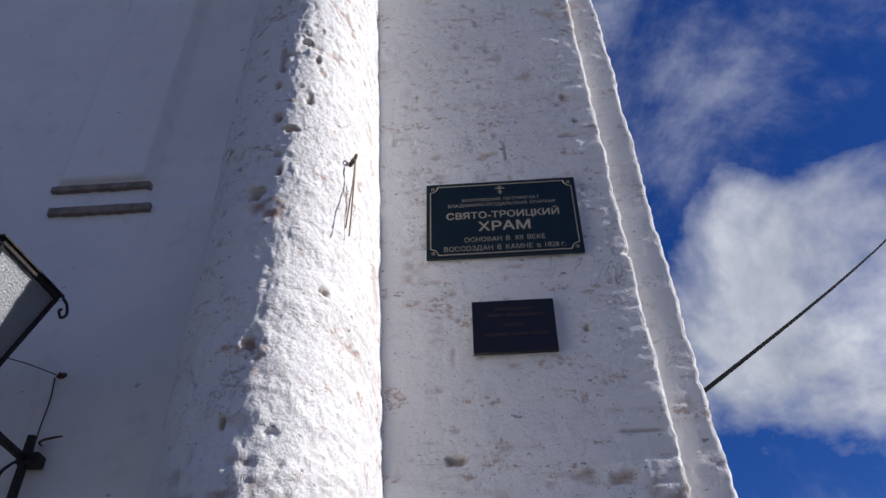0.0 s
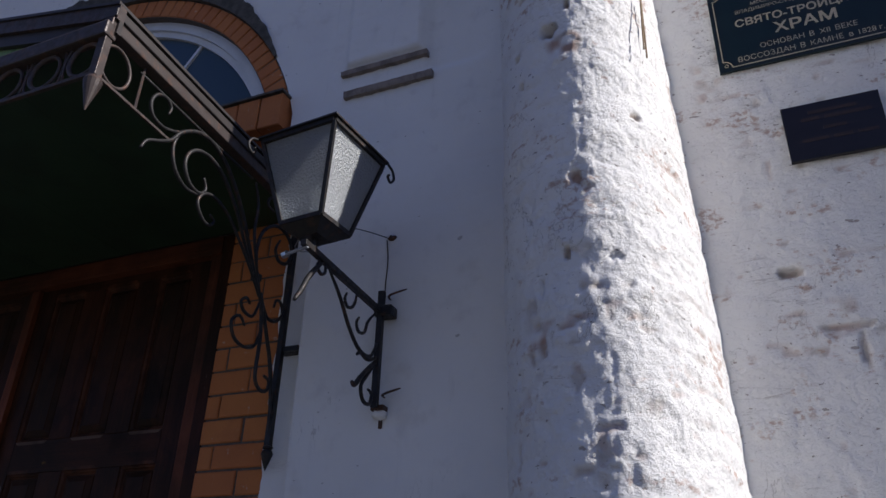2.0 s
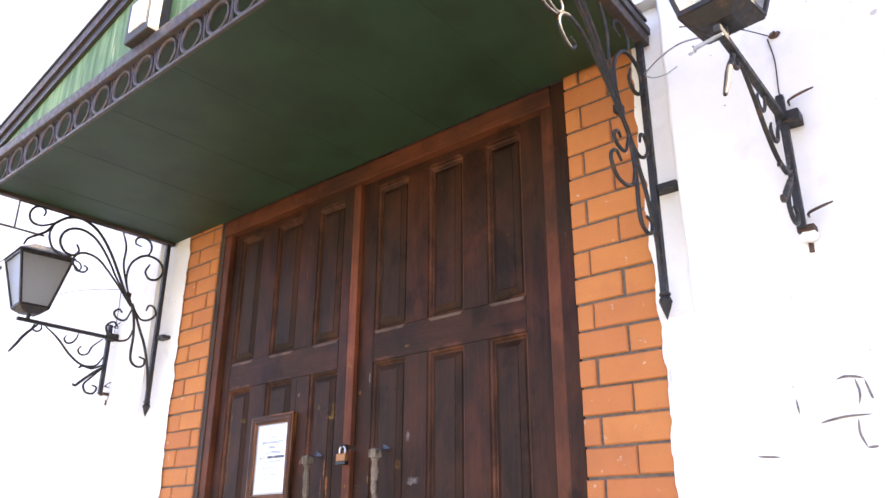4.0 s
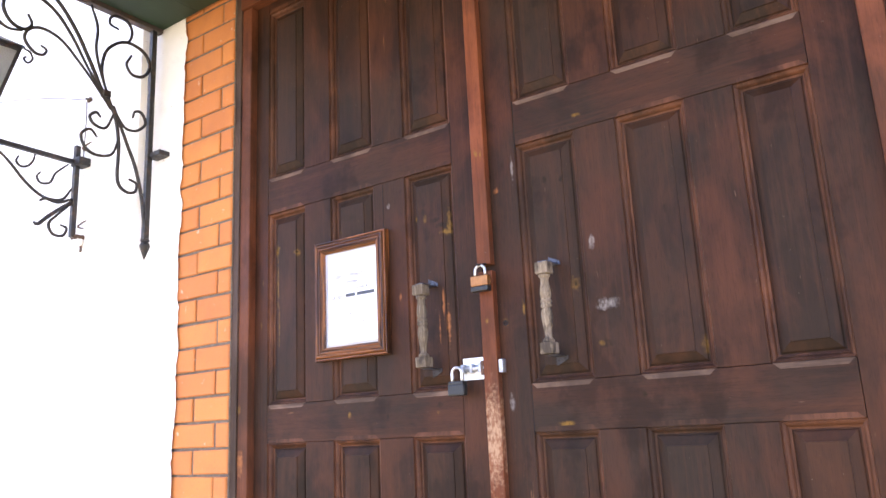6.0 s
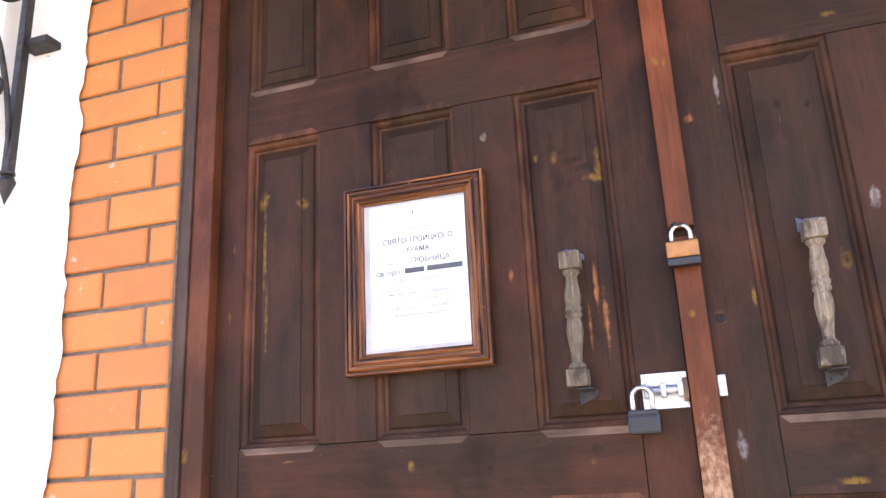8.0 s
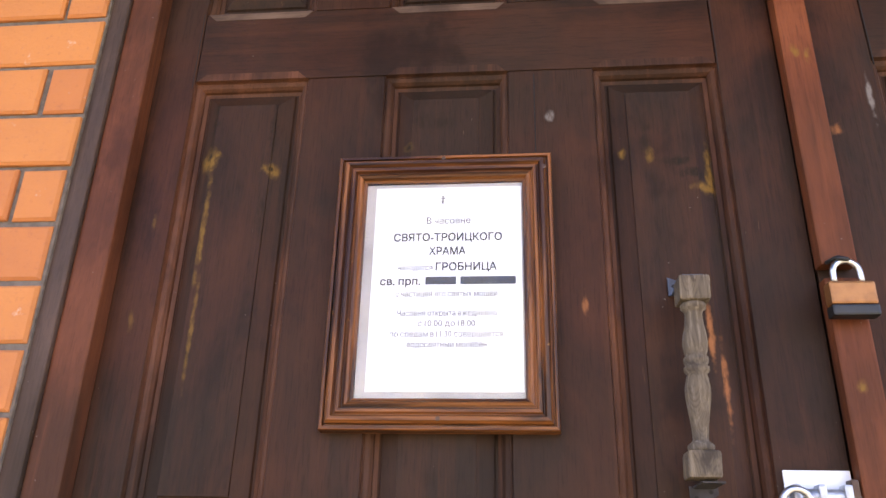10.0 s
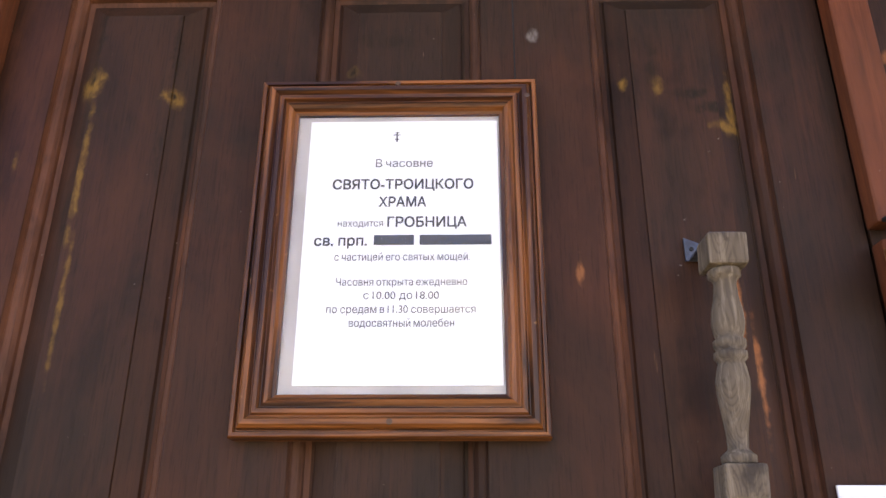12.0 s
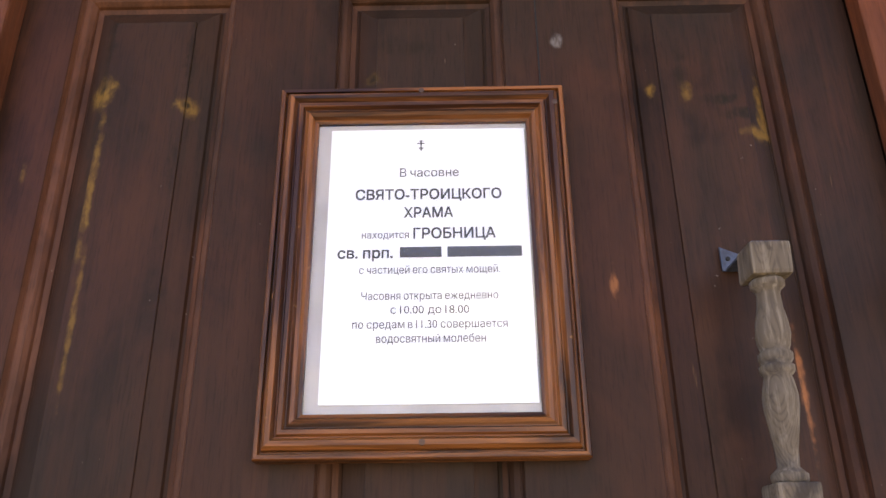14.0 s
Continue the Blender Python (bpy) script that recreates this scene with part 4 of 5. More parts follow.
notice = thing("framed_notice", "printed white notice in an orange-brown moulded wooden frame on the door", "notice")
NY = DOOR_Y - 0.0095
moulded_frame(-4.002, -3.695, 1.4645, 1.861, NY, 0.042, notice)
part("back_board", a_box(-3.985, -3.712, NY + 0.0005, DOOR_Y - 0.0006, 1.48, 1.845), WOOD_STILE, notice)
part("backing_card", a_box(-3.965, -3.733, NY - 0.0035, NY, 1.50, 1.828), SLEEVE, notice, "stained yellowish backing card")
paper = part("paper", a_box(-3.946, -3.739, NY - 0.0052, NY - 0.0038, 1.5155, 1.8125), PAPER, notice, "white printed sheet")
PY = NY - 0.0054
for text, x, z, w, bold, h in (("В часовне", -3.841, 1.7548, 0.062, False, 0.0098), ("СВЯТО-ТРОИЦКОГО", -3.842, 1.7285, 0.152, True, 0.0112), ("ХРАМА", -3.842, 1.7075, 0.051, True, 0.0112), ("находится", -3.886, 1.6845, 0.048, False, 0.0078),
                               ("ГРОБНИЦА", -3.8155, 1.6840, 0.084, True, 0.0112), ("св. прп.", -3.906, 1.6630, 0.056, True, 0.0112), ("с частицей его святых мощей.", -3.841, 1.6460, 0.141, False, 0.0082),
                               ("Часовня открыта ежедневно", -3.841, 1.6185, 0.135, False, 0.0082), ("с 10.00 до 18.00", -3.841, 1.6040, 0.077, False, 0.0082), ("по средам в 11.30 совершается", -3.841, 1.5892, 0.151, False, 0.0082),
                               ("водосвятный молебен", -3.840, 1.5748, 0.106, False, 0.0082)):
    lettering(text, x, PY, z, w, INK, paper, bold, h)
bar(-3.871, -3.829, PY, 1.6635, 1.6745, INK, paper)
bar(-3.823, -3.748, PY, 1.6635, 1.6745, INK, paper)
for x0, x1, z0, z1 in ((-3.8505, -3.8490, 1.786, 1.799), (-3.8540, -3.8455, 1.7945, 1.7955), (-3.8522, -3.8473, 1.7975, 1.7982), (-3.8525, -3.847, 1.7888, 1.7898)):
    part("printed_cross", a_box(x0, x1, PY - 0.0004, PY, z0, z1), INK, paper)
film = part("clear_film", a_box(-3.960, -3.737, NY - 0.0082, NY - 0.0075, 1.506, 1.823), CLEAR, notice, "clear plastic film over the sheet")
film.visible_shadow = False
for x, z in ((-3.849, 1.852), (-3.848, 1.4785), (-3.706, 1.835)):
    bm = bmesh.new()
    lathe(bm, 0, 0, ((0.0012, 0.0012), (0.003, 0.001), (0.0032, 0.0)), 12)
    bmesh.ops.rotate(bm, verts=bm.verts, cent=(0, 0, 0), matrix=Matrix.Rotation(math.pi / 2, 3, "X"))
    bmesh.ops.translate(bm, verts=bm.verts, vec=(x, NY - 0.0205, z))
    part("screw", bm, RUST, notice)


def pull_handle(x, z, label, wood):
    """A turned baluster used as a pull, on two small corner plates, its foot nearer the door; x, z: its middle."""
    top = thing("pull_handle", label, "door handle", "turned door pulls")
    y = DOOR_Y - 0.058
    half = 0.0190

    def leaning(bm):
        for v in bm.verts:
            k = v.co.z - z
            v.co += Vector((0.034 * k, -0.060 * k, 0))
        return bm

    for z0, z1, wide in ((z + 0.080, z + 0.112, half), (z - 0.130, z - 0.099, half)):
        part("block", leaning(a_box(x - wide, x + wide, y - wide, y + wide, z0, z1, bevel=0.004)), wood, top)
    prof = ((0.0135, -0.100), (0.0155, -0.097), (0.0155, -0.092), (0.0120, -0.089), (0.0092, -0.086), (0.0098, -0.072), (0.0125, -0.054), (0.0150, -0.036), (0.0153, -0.026), (0.0130, -0.013), (0.0118, -0.009),
            (0.0152, -0.005), (0.0152, 0.000), (0.0124, 0.002), (0.0150, 0.006), (0.0150, 0.011), (0.0122, 0.014), (0.0138, 0.018), (0.0154, 0.028), (0.0142, 0.040), (0.0115, 0.053), (0.0105, 0.066), (0.0118, 0.070),
            (0.0155, 0.073), (0.0155, 0.078), (0.0130, 0.081))
    part("spindle", leaning(lathe(bmesh.new(), x, y, [(r, z + h) for r, h in prof], 28)), wood, top, smooth=True)
    for dz, s, dx in ((0.113, 1, 0.004), (-0.132, -1, 0.006)):
        bm = bmesh.new()
        zz = z + dz
        px = x + dx
        box(bm, px - 0.013, px + 0.013, y - 0.008 - 0.060 * dz, DOOR_Y - 0.0005, zz - 0.0012 + s * 0.0014, zz + 0.0012 + s * 0.0014)
        v = [bm.verts.new(p) for p in ((px - 0.017, DOOR_Y - 0.002, zz), (px + 0.017, DOOR_Y - 0.002, zz), (px + 0.017, DOOR_Y - 0.002, zz + s * 0.010), (px + 0.002, DOOR_Y - 0.002, zz + s * 0.018), (px - 0.017, DOOR_Y - 0.002, zz + s * 0.026))]
        w = [bm.verts.new(q.co + Vector((0, 0.0025, 0))) for q in v]
        bm.faces.new(v)
        bm.faces.new(w[::-1])
        for j in range(5):
            bm.faces.new((v[j], w[j], w[(j + 1) % 5], v[(j + 1) % 5]))
        bmesh.ops.recalc_face_normals(bm, faces=bm.faces)
        # the lower plate's dark colour holds the shade below the handle
        plate = part("corner_plate", bm, BLUE_STEEL if s > 0 else SHADED_STEEL, top, "blue-grey steel corner plate" if s > 0 else "dull steel corner plate, darkened for the shade under the handle")
        for ox, dd in ((-0.010, 0.013), (0.008, 0.007)):
            part("plate_hole", tube(((px + ox, DOOR_Y - 0.0032, zz + s * dd), (px + ox, DOOR_Y - 0.0020, zz + s * dd)), 0.0024, 1), WOOD_BLACK, plate)
    return top


pull_handle(-3.532, 1.536, "weathered grey turned wooden pull handle on the door", WOOD_GREY)
pull_handle(-3.122, 1.537, "weathered pale grey turned wooden pull handle on the door", WOOD_GREY_PALE)


def shackle(x, y, z, w, h, r):
    pts = [(x - w, y, z)] + [(x - w * math.cos(a), y, z + h + w * math.sin(a)) for a in np.linspace(0, math.pi, 11)] + [(x + w, y, z)]
    return tube(pts, r, 2, 10)


lock_a = thing("padlock", "orange-brown padlock with black base on the cover strip", "padlock")
part("lock_body", a_box(-3.359, -3.303, 2.338, 2.358, 1.618, 1.648, bevel=0.003), BRASS, lock_a)
part("lock_base", a_box(-3.3595, -3.3025, 2.3375, 2.3585, 1.603, 1.6175, bevel=0.003), BLACK_RUBBER, lock_a)
part("shackle", shackle(-3.331, 2.348, 1.648, 0.0165, 0.014, 0.004), STEEL, lock_a, smooth=True)
hasp_a = thing("staple", "dark iron staple in the cover strip", "staple")
part("eye", tube(((-3.345, 2.367, 1.684), (-3.340, 2.346, 1.682), (-3.333, 2.342, 1.679), (-3.326, 2.348, 1.680), (-3.322, 2.367, 1.684)), 0.003, 4), IRON, hasp_a, smooth=True)

bolt = thing("door_bolt", "dented zinc door bolt with scratched paint across the leaves", "door bolt")
plate = part("bolt_plate", a_box(-3.432, -3.354, DOOR_Y - 0.004, DOOR_Y - 0.001, 1.362, 1.424, bevel=0.001), FRAME_WHITE, bolt, "scratched white plate")
part("bolt_bar", tube(((-3.428, DOOR_Y - 0.013, 1.393), (-3.353, DOOR_Y - 0.013, 1.393)), 0.0085, 1, 12), ZINC, bolt, smooth=True)
for x in (-3.424, -3.395, -3.366):
    part("bolt_guide", a_box(x - 0.005, x + 0.005, DOOR_Y - 0.0235, DOOR_Y - 0.0045, 1.380, 1.406, bevel=0.003), ZINC, bolt)
part("strike", a_box(-3.304, -3.290, DOOR_Y - 0.020, DOOR_Y - 0.001, 1.375, 1.412, bevel=0.002), ZINC, bolt)
part("bolt_tongue", a_box(-3.362, -3.353, DOOR_Y - 0.022, DOOR_Y - 0.004, 1.372, 1.412, bevel=0.002), RUST, bolt)
lock_b = thing("padlock", "black padlock with steel shackle hanging from the bolt", "padlock")
part("lock_body", a_box(-3.459, -3.404, 2.342, 2.364, 1.319, 1.352, bevel=0.005), BLACK_RUBBER, lock_b)
part("shackle", shackle(-3.4315, 2.353, 1.352, 0.0165, 0.030, 0.0042), STEEL, lock_b, smooth=True)
part("collar", a_box(-3.457, -3.406, 2.343, 2.363, 1.350, 1.360, bevel=0.003), BLACK_RUBBER, lock_b)


# ---------------------------------------------------------------- plaques
big = thing("church_plaque", "dark green enamelled church plaque with gold border and lettering", "plaque")
QY = 2.432
plate = part("plate", a_box(-0.191, 0.415, QY, QY + 0.012, 3.277, 3.664, bevel=0.002), PLAQUE_GREEN, big)
for x0, x1, z0, z1 in ((-0.145, 0.369, 3.6455, 3.6495), (-0.145, 0.369, 3.2915, 3.2955), (-0.1765, -0.1725, 3.323, 3.618), (0.3965, 0.4005, 3.323, 3.618)):
    part("border", a_box(x0, x1, QY - 0.0012, QY, z0, z1), GOLD, plate, "gold border line")
for cx, cz, sx, sz in ((-0.1745, 3.6475, 1, -1), (0.3985, 3.6475, -1, -1), (-0.1745, 3.2935, 1, 1), (0.3985, 3.2935, -1, 1)):
    pts = [(cx + sx * 0.030 * math.cos(a), QY - 0.0006, cz + sz * 0.030 * math.sin(a)) for a in np.linspace(0, math.pi / 2, 9)]
    part("border", tube(pts, 0.0018, 1, 6), GOLD, plate, "gold border line")
    part("corner_screw", tube([(cx + sx * 0.010 + 0.006 * math.cos(a), QY - 0.0006, cz + sz * 0.010 + 0.006 * math.sin(a)) for a in np.linspace(0, 6.2, 12)], 0.0014, 1, 6), GOLD, plate)
for text, x, z, w, bold, h in (("МОСКОВСКИЙ  ПАТРИАРХАТ", 0.110, 3.560, 0.310, False, 0.015), ("ВЛАДИМИРО-СУЗДАЛЬСКАЯ  ЕПАРХИЯ", 0.112, 3.533, 0.430, False, 0.015), ("СВЯТО-ТРОИЦКИЙ", 0.113, 3.470, 0.448, True, 0.032),
                               ("ХРАМ", 0.116, 3.405, 0.206, True, 0.044), ("ОСНОВАН  В  XII  ВЕКЕ", 0.115, 3.351, 0.314, False, 0.022), ("ВОССОЗДАН  В  КАМНЕ  в  1828 г.", 0.112, 3.309, 0.468, False, 0.022)):
    lettering(text, x, QY, z, w, GOLD, plate, bold, h)
for x0, x1, z0, z1 in ((0.1065, 0.1125, 3.592, 3.638), (0.090, 0.129, 3.622, 3.6265), (0.099, 0.120, 3.630, 3.633), (0.099, 0.120, 3.603, 3.6065)):
    part("gold_cross", a_box(x0, x1, QY - 0.001, QY, z0, z1), GOLD, plate)
small = thing("small_plaque", "small black enamelled plaque with worn dark lettering", "plaque")
plate = part("plate", a_box(-0.025, 0.271, QY - 0.006, QY + 0.012, 2.850, 3.066, bevel=0.002), PLAQUE_BLACK, small)
for z, words in ((3.022, ((0.055, 0.20),)), (2.996, ((0.03, 0.085), (0.10, 0.24))), (2.955, ((0.09, 0.16),)), (2.915, ((0.02, 0.10), (0.115, 0.17), (0.185, 0.245)))):
    for x0, x1 in words:
        bar(x0, x1, QY - 0.006, z, z + 0.013, DIM, plate)


# ---------------------------------------------------------------- canopy
CAN_W, CAN_E, CAN_F, CAN_B = -4.862, -1.832, 1.190, 2.325
SOFFIT, SPLAY = 2.952, 0.060   # the east side stands a little out of square
canopy = thing("door_canopy", "gabled canopy with green boarded soffit and wrought-iron ring frieze", "canopy")


def splayed(x, y):
    """The canopy widens to the east towards its front."""
    return x + SPLAY * (CAN_B - y) * max(0.0, (x - MIDDLE) / (CAN_E - MIDDLE))


def canopy_part(name, bm, material, label="", smooth=False):
    for v in bm.verts:
        v.co.x = splayed(v.co.x, v.co.y)
    return part(name, bm, material, canopy, label, smooth)


n_boards = 13
wide = (CAN_E - CAN_W - 0.04) / n_boards
for k in range(n_boards):
    x0 = CAN_W + 0.02 + k * wide
    canopy_part("soffit_board", a_box(x0 + 0.0002, x0 + wide - 0.0002, CAN_F + 0.02, CAN_B, SOFFIT + 0.0006 * (k % 2), SOFFIT + 0.02, bevel=0.0006), GREEN)
for x in (CAN_W, CAN_E):
    canopy_part("side_rail", a_box(x - 0.018, x + 0.018, CAN_F - 0.01, CAN_B, 2.934, 2.974, bevel=0.004), IRON_BROWN)
    canopy_part("drip_edge", a_box(x - 0.026, x + 0.026, CAN_F - 0.01, CAN_B, 2.9745, 3.004, bevel=0.003), ROOF, "dark roof edge")
canopy_part("front_rail", a_box(CAN_W - 0.018, CAN_E + 0.018, CAN_F - 0.025, CAN_F + 0.019, 2.900, 2.950, bevel=0.006), IRON_BROWN)
canopy_part("lower_rail", a_box(CAN_W, CAN_E, CAN_F - 0.006, CAN_F + 0.006, 2.774, 2.786, bevel=0.002), IRON_BROWN)
ring_line = [Vector((0.056 * math.cos(a), 0, 0.0555 * math.sin(a))) for a in np.linspace(0, 2 * math.pi, 29)[:-1]]
bm = sweep(bmesh.new(), ring_line, 0.0052, 8, closed=True, flat=1.4)
first = part("ring", bm, IRON_BROWN, canopy, smooth=True)
PITCH = 0.1496
centres = [-3.62 + PITCH * k for k in range(-8, 13)]
first.location = (centres[0], CAN_F, 2.843)
for x in centres[1:]:
    ob = new("ring", first.data)
    ob.parent, ob.location = canopy, (x, CAN_F, 2.843)
# a pair of bowed bars stands between every two rings
bowed = tube(((-0.011, 0, -0.057), (-0.004, 0, -0.030), (-0.0022, 0, 0.0), (-0.004, 0, 0.030), (-0.011, 0, 0.057)), 0.0034, 4, 6)
bowed_bar = part("frieze_bar", bowed, IRON_BROWN, canopy, smooth=True)
bowed_bar.location = (centres[0] + PITCH / 2, CAN_F, 2.843)
for x in centres[:-1]:
    for turn in (0.0, math.pi):
        if x != centres[0] or turn:
            ob = new("frieze_bar", bowed_bar.data)
            ob.parent, ob.location, ob.rotation_euler = canopy, (x + PITCH / 2, CAN_F, 2.843), (0, 0, turn)
for x in (CAN_W, CAN_E):
    canopy_part("pendant", lathe(bmesh.new(), x, CAN_F, ((0.002, 2.652), (0.012, 2.690), (0.022, 2.728), (0.026, 2.748), (0.020, 2.760), (0.014, 2.764)), 14), IRON_BROWN, "turned iron corner pendant")
    canopy_part("corner_post", a_box(x - 0.013, x + 0.013, CAN_F - 0.013, CAN_F + 0.013, 2.764, 2.935, bevel=0.002), IRON_BROWN)
APEX, EAVE, HALF_ROOF = 3.388, 3.018, 1.56


def rake(x):
    """Height of the roof's front edge."""
    return APEX - (APEX - EAVE) * abs(x - MIDDLE) / HALF_ROOF


n_g = 30
gw = (CAN_E - CAN_W) / n_g
for k in range(n_g):
    x0, x1 = CAN_W + k * gw + 0.0015, CAN_W + (k + 1) * gw - 0.0015
    bm = bmesh.new()
    v = [bm.verts.new(p) for p in ((x0, 1.212, 2.935), (x1, 1.212, 2.935), (x1, 1.212, rake(x1) - 0.03), (x0, 1.212, rake(x0) - 0.03))]
    face = bm.faces.new(v)
    out = bmesh.ops.extrude_face_region(bm, geom=[face])
    bmesh.ops.translate(bm, verts=[e for e in out["geom"] if isinstance(e, bmesh.types.BMVert)], vec=(0, 0.018, 0))
    bmesh.ops.recalc_face_normals(bm, faces=bm.faces)
    canopy_part("gable_board", bm, GREEN_GABLE)
for sign in (-1, 1):
    xe = MIDDLE + sign * (HALF_ROOF - 0.02)
    for name, y0, y1, dz0, dz1, mat in (("rake_board", 1.184, 1.211, -0.058, -0.008, IRON_BROWN), ("rake_fillet", 1.196, 1.2115, -0.102, -0.0585, ROOF), ("roof_sheet", 1.178, 2.30, -0.0075, 0.003, ROOF)):
        bm = bmesh.new()
        v = [bm.verts.new((x, y, rake(x) + dz)) for y in (y0, y1) for x in (xe, MIDDLE) for dz in (dz0, dz1)]
        for f in ((0, 1, 3, 2), (4, 6, 7, 5), (0, 2, 6, 4), (1, 5, 7, 3), (0, 4, 5, 1), (2, 3, 7, 6)):
            bm.faces.new([v[i] for i in f])
        bmesh.ops.recalc_face_normals(bm, faces=bm.faces)
        canopy_part(name, bm, mat)
flood = thing("gable_lamp", "small boxy lamp with white face on the canopy gable", "lamp")
part("housing", a_box(-3.245, -3.080, 1.136, 1.211, 2.952, 3.125, bevel=0.006), ROOF, flood)
part("diffuser", a_box(-3.212, -3.108, 1.130, 1.1375, 2.985, 3.105, bevel=0.003), LENS, flood)


# ---------------------------------------------------------------- wrought iron
def scroll_bracket(x, label, reach=0.0, sink=0.0, splay=0.0):
    """Scrollwork bracket in the upright plane at x: d metres out from the post."""
    top = thing("iron_bracket", label, "bracket", "scroll brackets under the canopy")
    wall = 2.288

    def at(d, z):
        """A point d out from the post: this bracket may reach further out and hang lower than its twin."""
        k = min(d / 0.4, 1.0)
        far = d * (1 + reach * k)
        return x + splay * far, wall - far, z - sink * k

    def bend(points, r=0.0062, name="scroll"):
        part(name, tube([at(d, z) for d, z in points], r, 5, 8, 0.35), IRON, top, smooth=True)

    bend(((0.779, 2.710), (0.762, 2.748), (0.714, 2.783), (0.677, 2.816), (0.644, 2.870), (0.578, 2.921), (0.502, 2.930), (0.416, 2.889), (0.337, 2.798), (0.269, 2.685), (0.214, 2.584), (0.158, 2.504), (0.134, 2.379), (0.132, 2.240), (0.095, 2.200), (0.055, 2.208), (0.050, 2.243), (0.083, 2.254)), 0.0075)
    bend(((0.710, 2.885), (0.705, 2.915), (0.729, 2.932), (0.763, 2.918), (0.780, 2.878), (0.764, 2.839), (0.723, 2.830), (0.683, 2.845), (0.644, 2.870)))
    bend(((0.651, 2.862), (0.666, 2.798), (0.642, 2.735), (0.590, 2.703), (0.535, 2.712)))
    bend(((0.520, 2.786), (0.503, 2.752), (0.527, 2.722), (0.573, 2.727), (0.606, 2.772), (0.599, 2.824), (0.558, 2.863), (0.492, 2.872), (0.418, 2.839), (0.347, 2.762), (0.282, 2.665), (0.220, 2.583)), 0.007)
    bend(((0.465, 2.682), (0.443, 2.670), (0.455, 2.647), (0.485, 2.645), (0.519, 2.673), (0.524, 2.705), (0.500, 2.738), (0.456, 2.751), (0.390, 2.734), (0.316, 2.672), (0.246, 2.602), (0.175, 2.52)))
    bend(((0.84, 2.934), (0.55, 2.934), (0.30, 2.934)), 0.0055, "top_bar")
    bend(((0.282, 2.932), (0.250, 2.848), (0.250, 2.747), (0.22, 2.64)))
    bend(((0.17, 2.53), (0.213, 2.63), (0.222, 2.70), (0.20, 2.775), (0.13, 2.831), (0.049, 2.823), (0.013, 2.771), (0.037, 2.714), (0.088, 2.701), (0.118, 2.736), (0.098, 2.784)), 0.007)
    bend(((0.160, 2.876), (0.197, 2.884), (0.196, 2.915), (0.164, 2.932), (0.122, 2.924), (0.101, 2.892), (0.108, 2.848), (0.138, 2.822)))
    bend(((0.158, 2.520), (0.191, 2.440), (0.24, 2.439), (0.26, 2.467), (0.235, 2.490), (0.215, 2.475)))
    bend(((0.158, 2.520), (0.111, 2.464), (0.06, 2.466), (0.021, 2.507), (0.040, 2.548), (0.07, 2.546), (0.08, 2.515)))
    bend(((0.134, 2.42), (0.16, 2.34), (0.22, 2.318), (0.27, 2.335), (0.29, 2.385), (0.255, 2.415), (0.225, 2.39)))
    bend(((0.165, 2.54), (0.10, 2.40), (0.059, 2.313), (0.024, 2.191), (0.004, 2.04)), 0.0075)
    part("collar", a_box(x - 0.014, x + 0.014, wall - 0.215, wall - 0.185, 2.565, 2.592, bevel=0.003), IRON, top)
    part("post", a_box(x - 0.011, x + 0.011, wall - 0.011, wall + 0.011, 2.015, 2.950, bevel=0.002), IRON, top)
    part("spear", lathe(bmesh.new(), x, wall, ((0.001, 1.938), (0.012, 1.968), (0.021, 1.995), (0.017, 2.006), (0.012, 2.010), (0.018, 2.014), (0.018, 2.021), (0.012, 2.024)), 12), IRON, top)
    part("wall_tie", a_box(x - 0.012, x + 0.075, wall - 0.002, STRIP_Y + 0.006, 2.366, 2.386, bevel=0.003), IRON, top)
    # the ring length between the bracket and the canopy's corner
    corner_d = wall - CAN_F
    low = 2.780
    part("lower_side_rail", sweep(bmesh.new(), [Vector((x + splay * d, wall - d, low)) for d in (corner_d, 0.69 * (1 + reach))], 0.0058, 4), IRON_BROWN, top)
    hoop = [Vector((x + splay * (corner_d - 0.062 - 0.058 * math.cos(a)), CAN_F + 0.062 + 0.058 * math.cos(a), 2.851 + 0.064 * math.sin(a))) for a in np.linspace(0, 2 * math.pi, 29)[:-1]]
    part("ring", sweep(bmesh.new(), hoop, 0.0055, 8, closed=True), IRON_BROWN, top, smooth=True)
    bar_d = 0.838 * (1 + reach * 0.9)
    part("rail_bar", sweep(bmesh.new(), [Vector((x + splay * bar_d, wall - bar_d, z)) for z in (low, 2.936)], 0.0045, 6), IRON_BROWN, top)
    return top


scroll_bracket(CAN_E - 0.004, "dark wrought-iron scroll bracket with spear tip under the canopy", 0.125, 0.026, SPLAY)
scroll_bracket(CAN_W + 0.004, "dark wrought-iron scroll bracket with spear tip under the canopy")


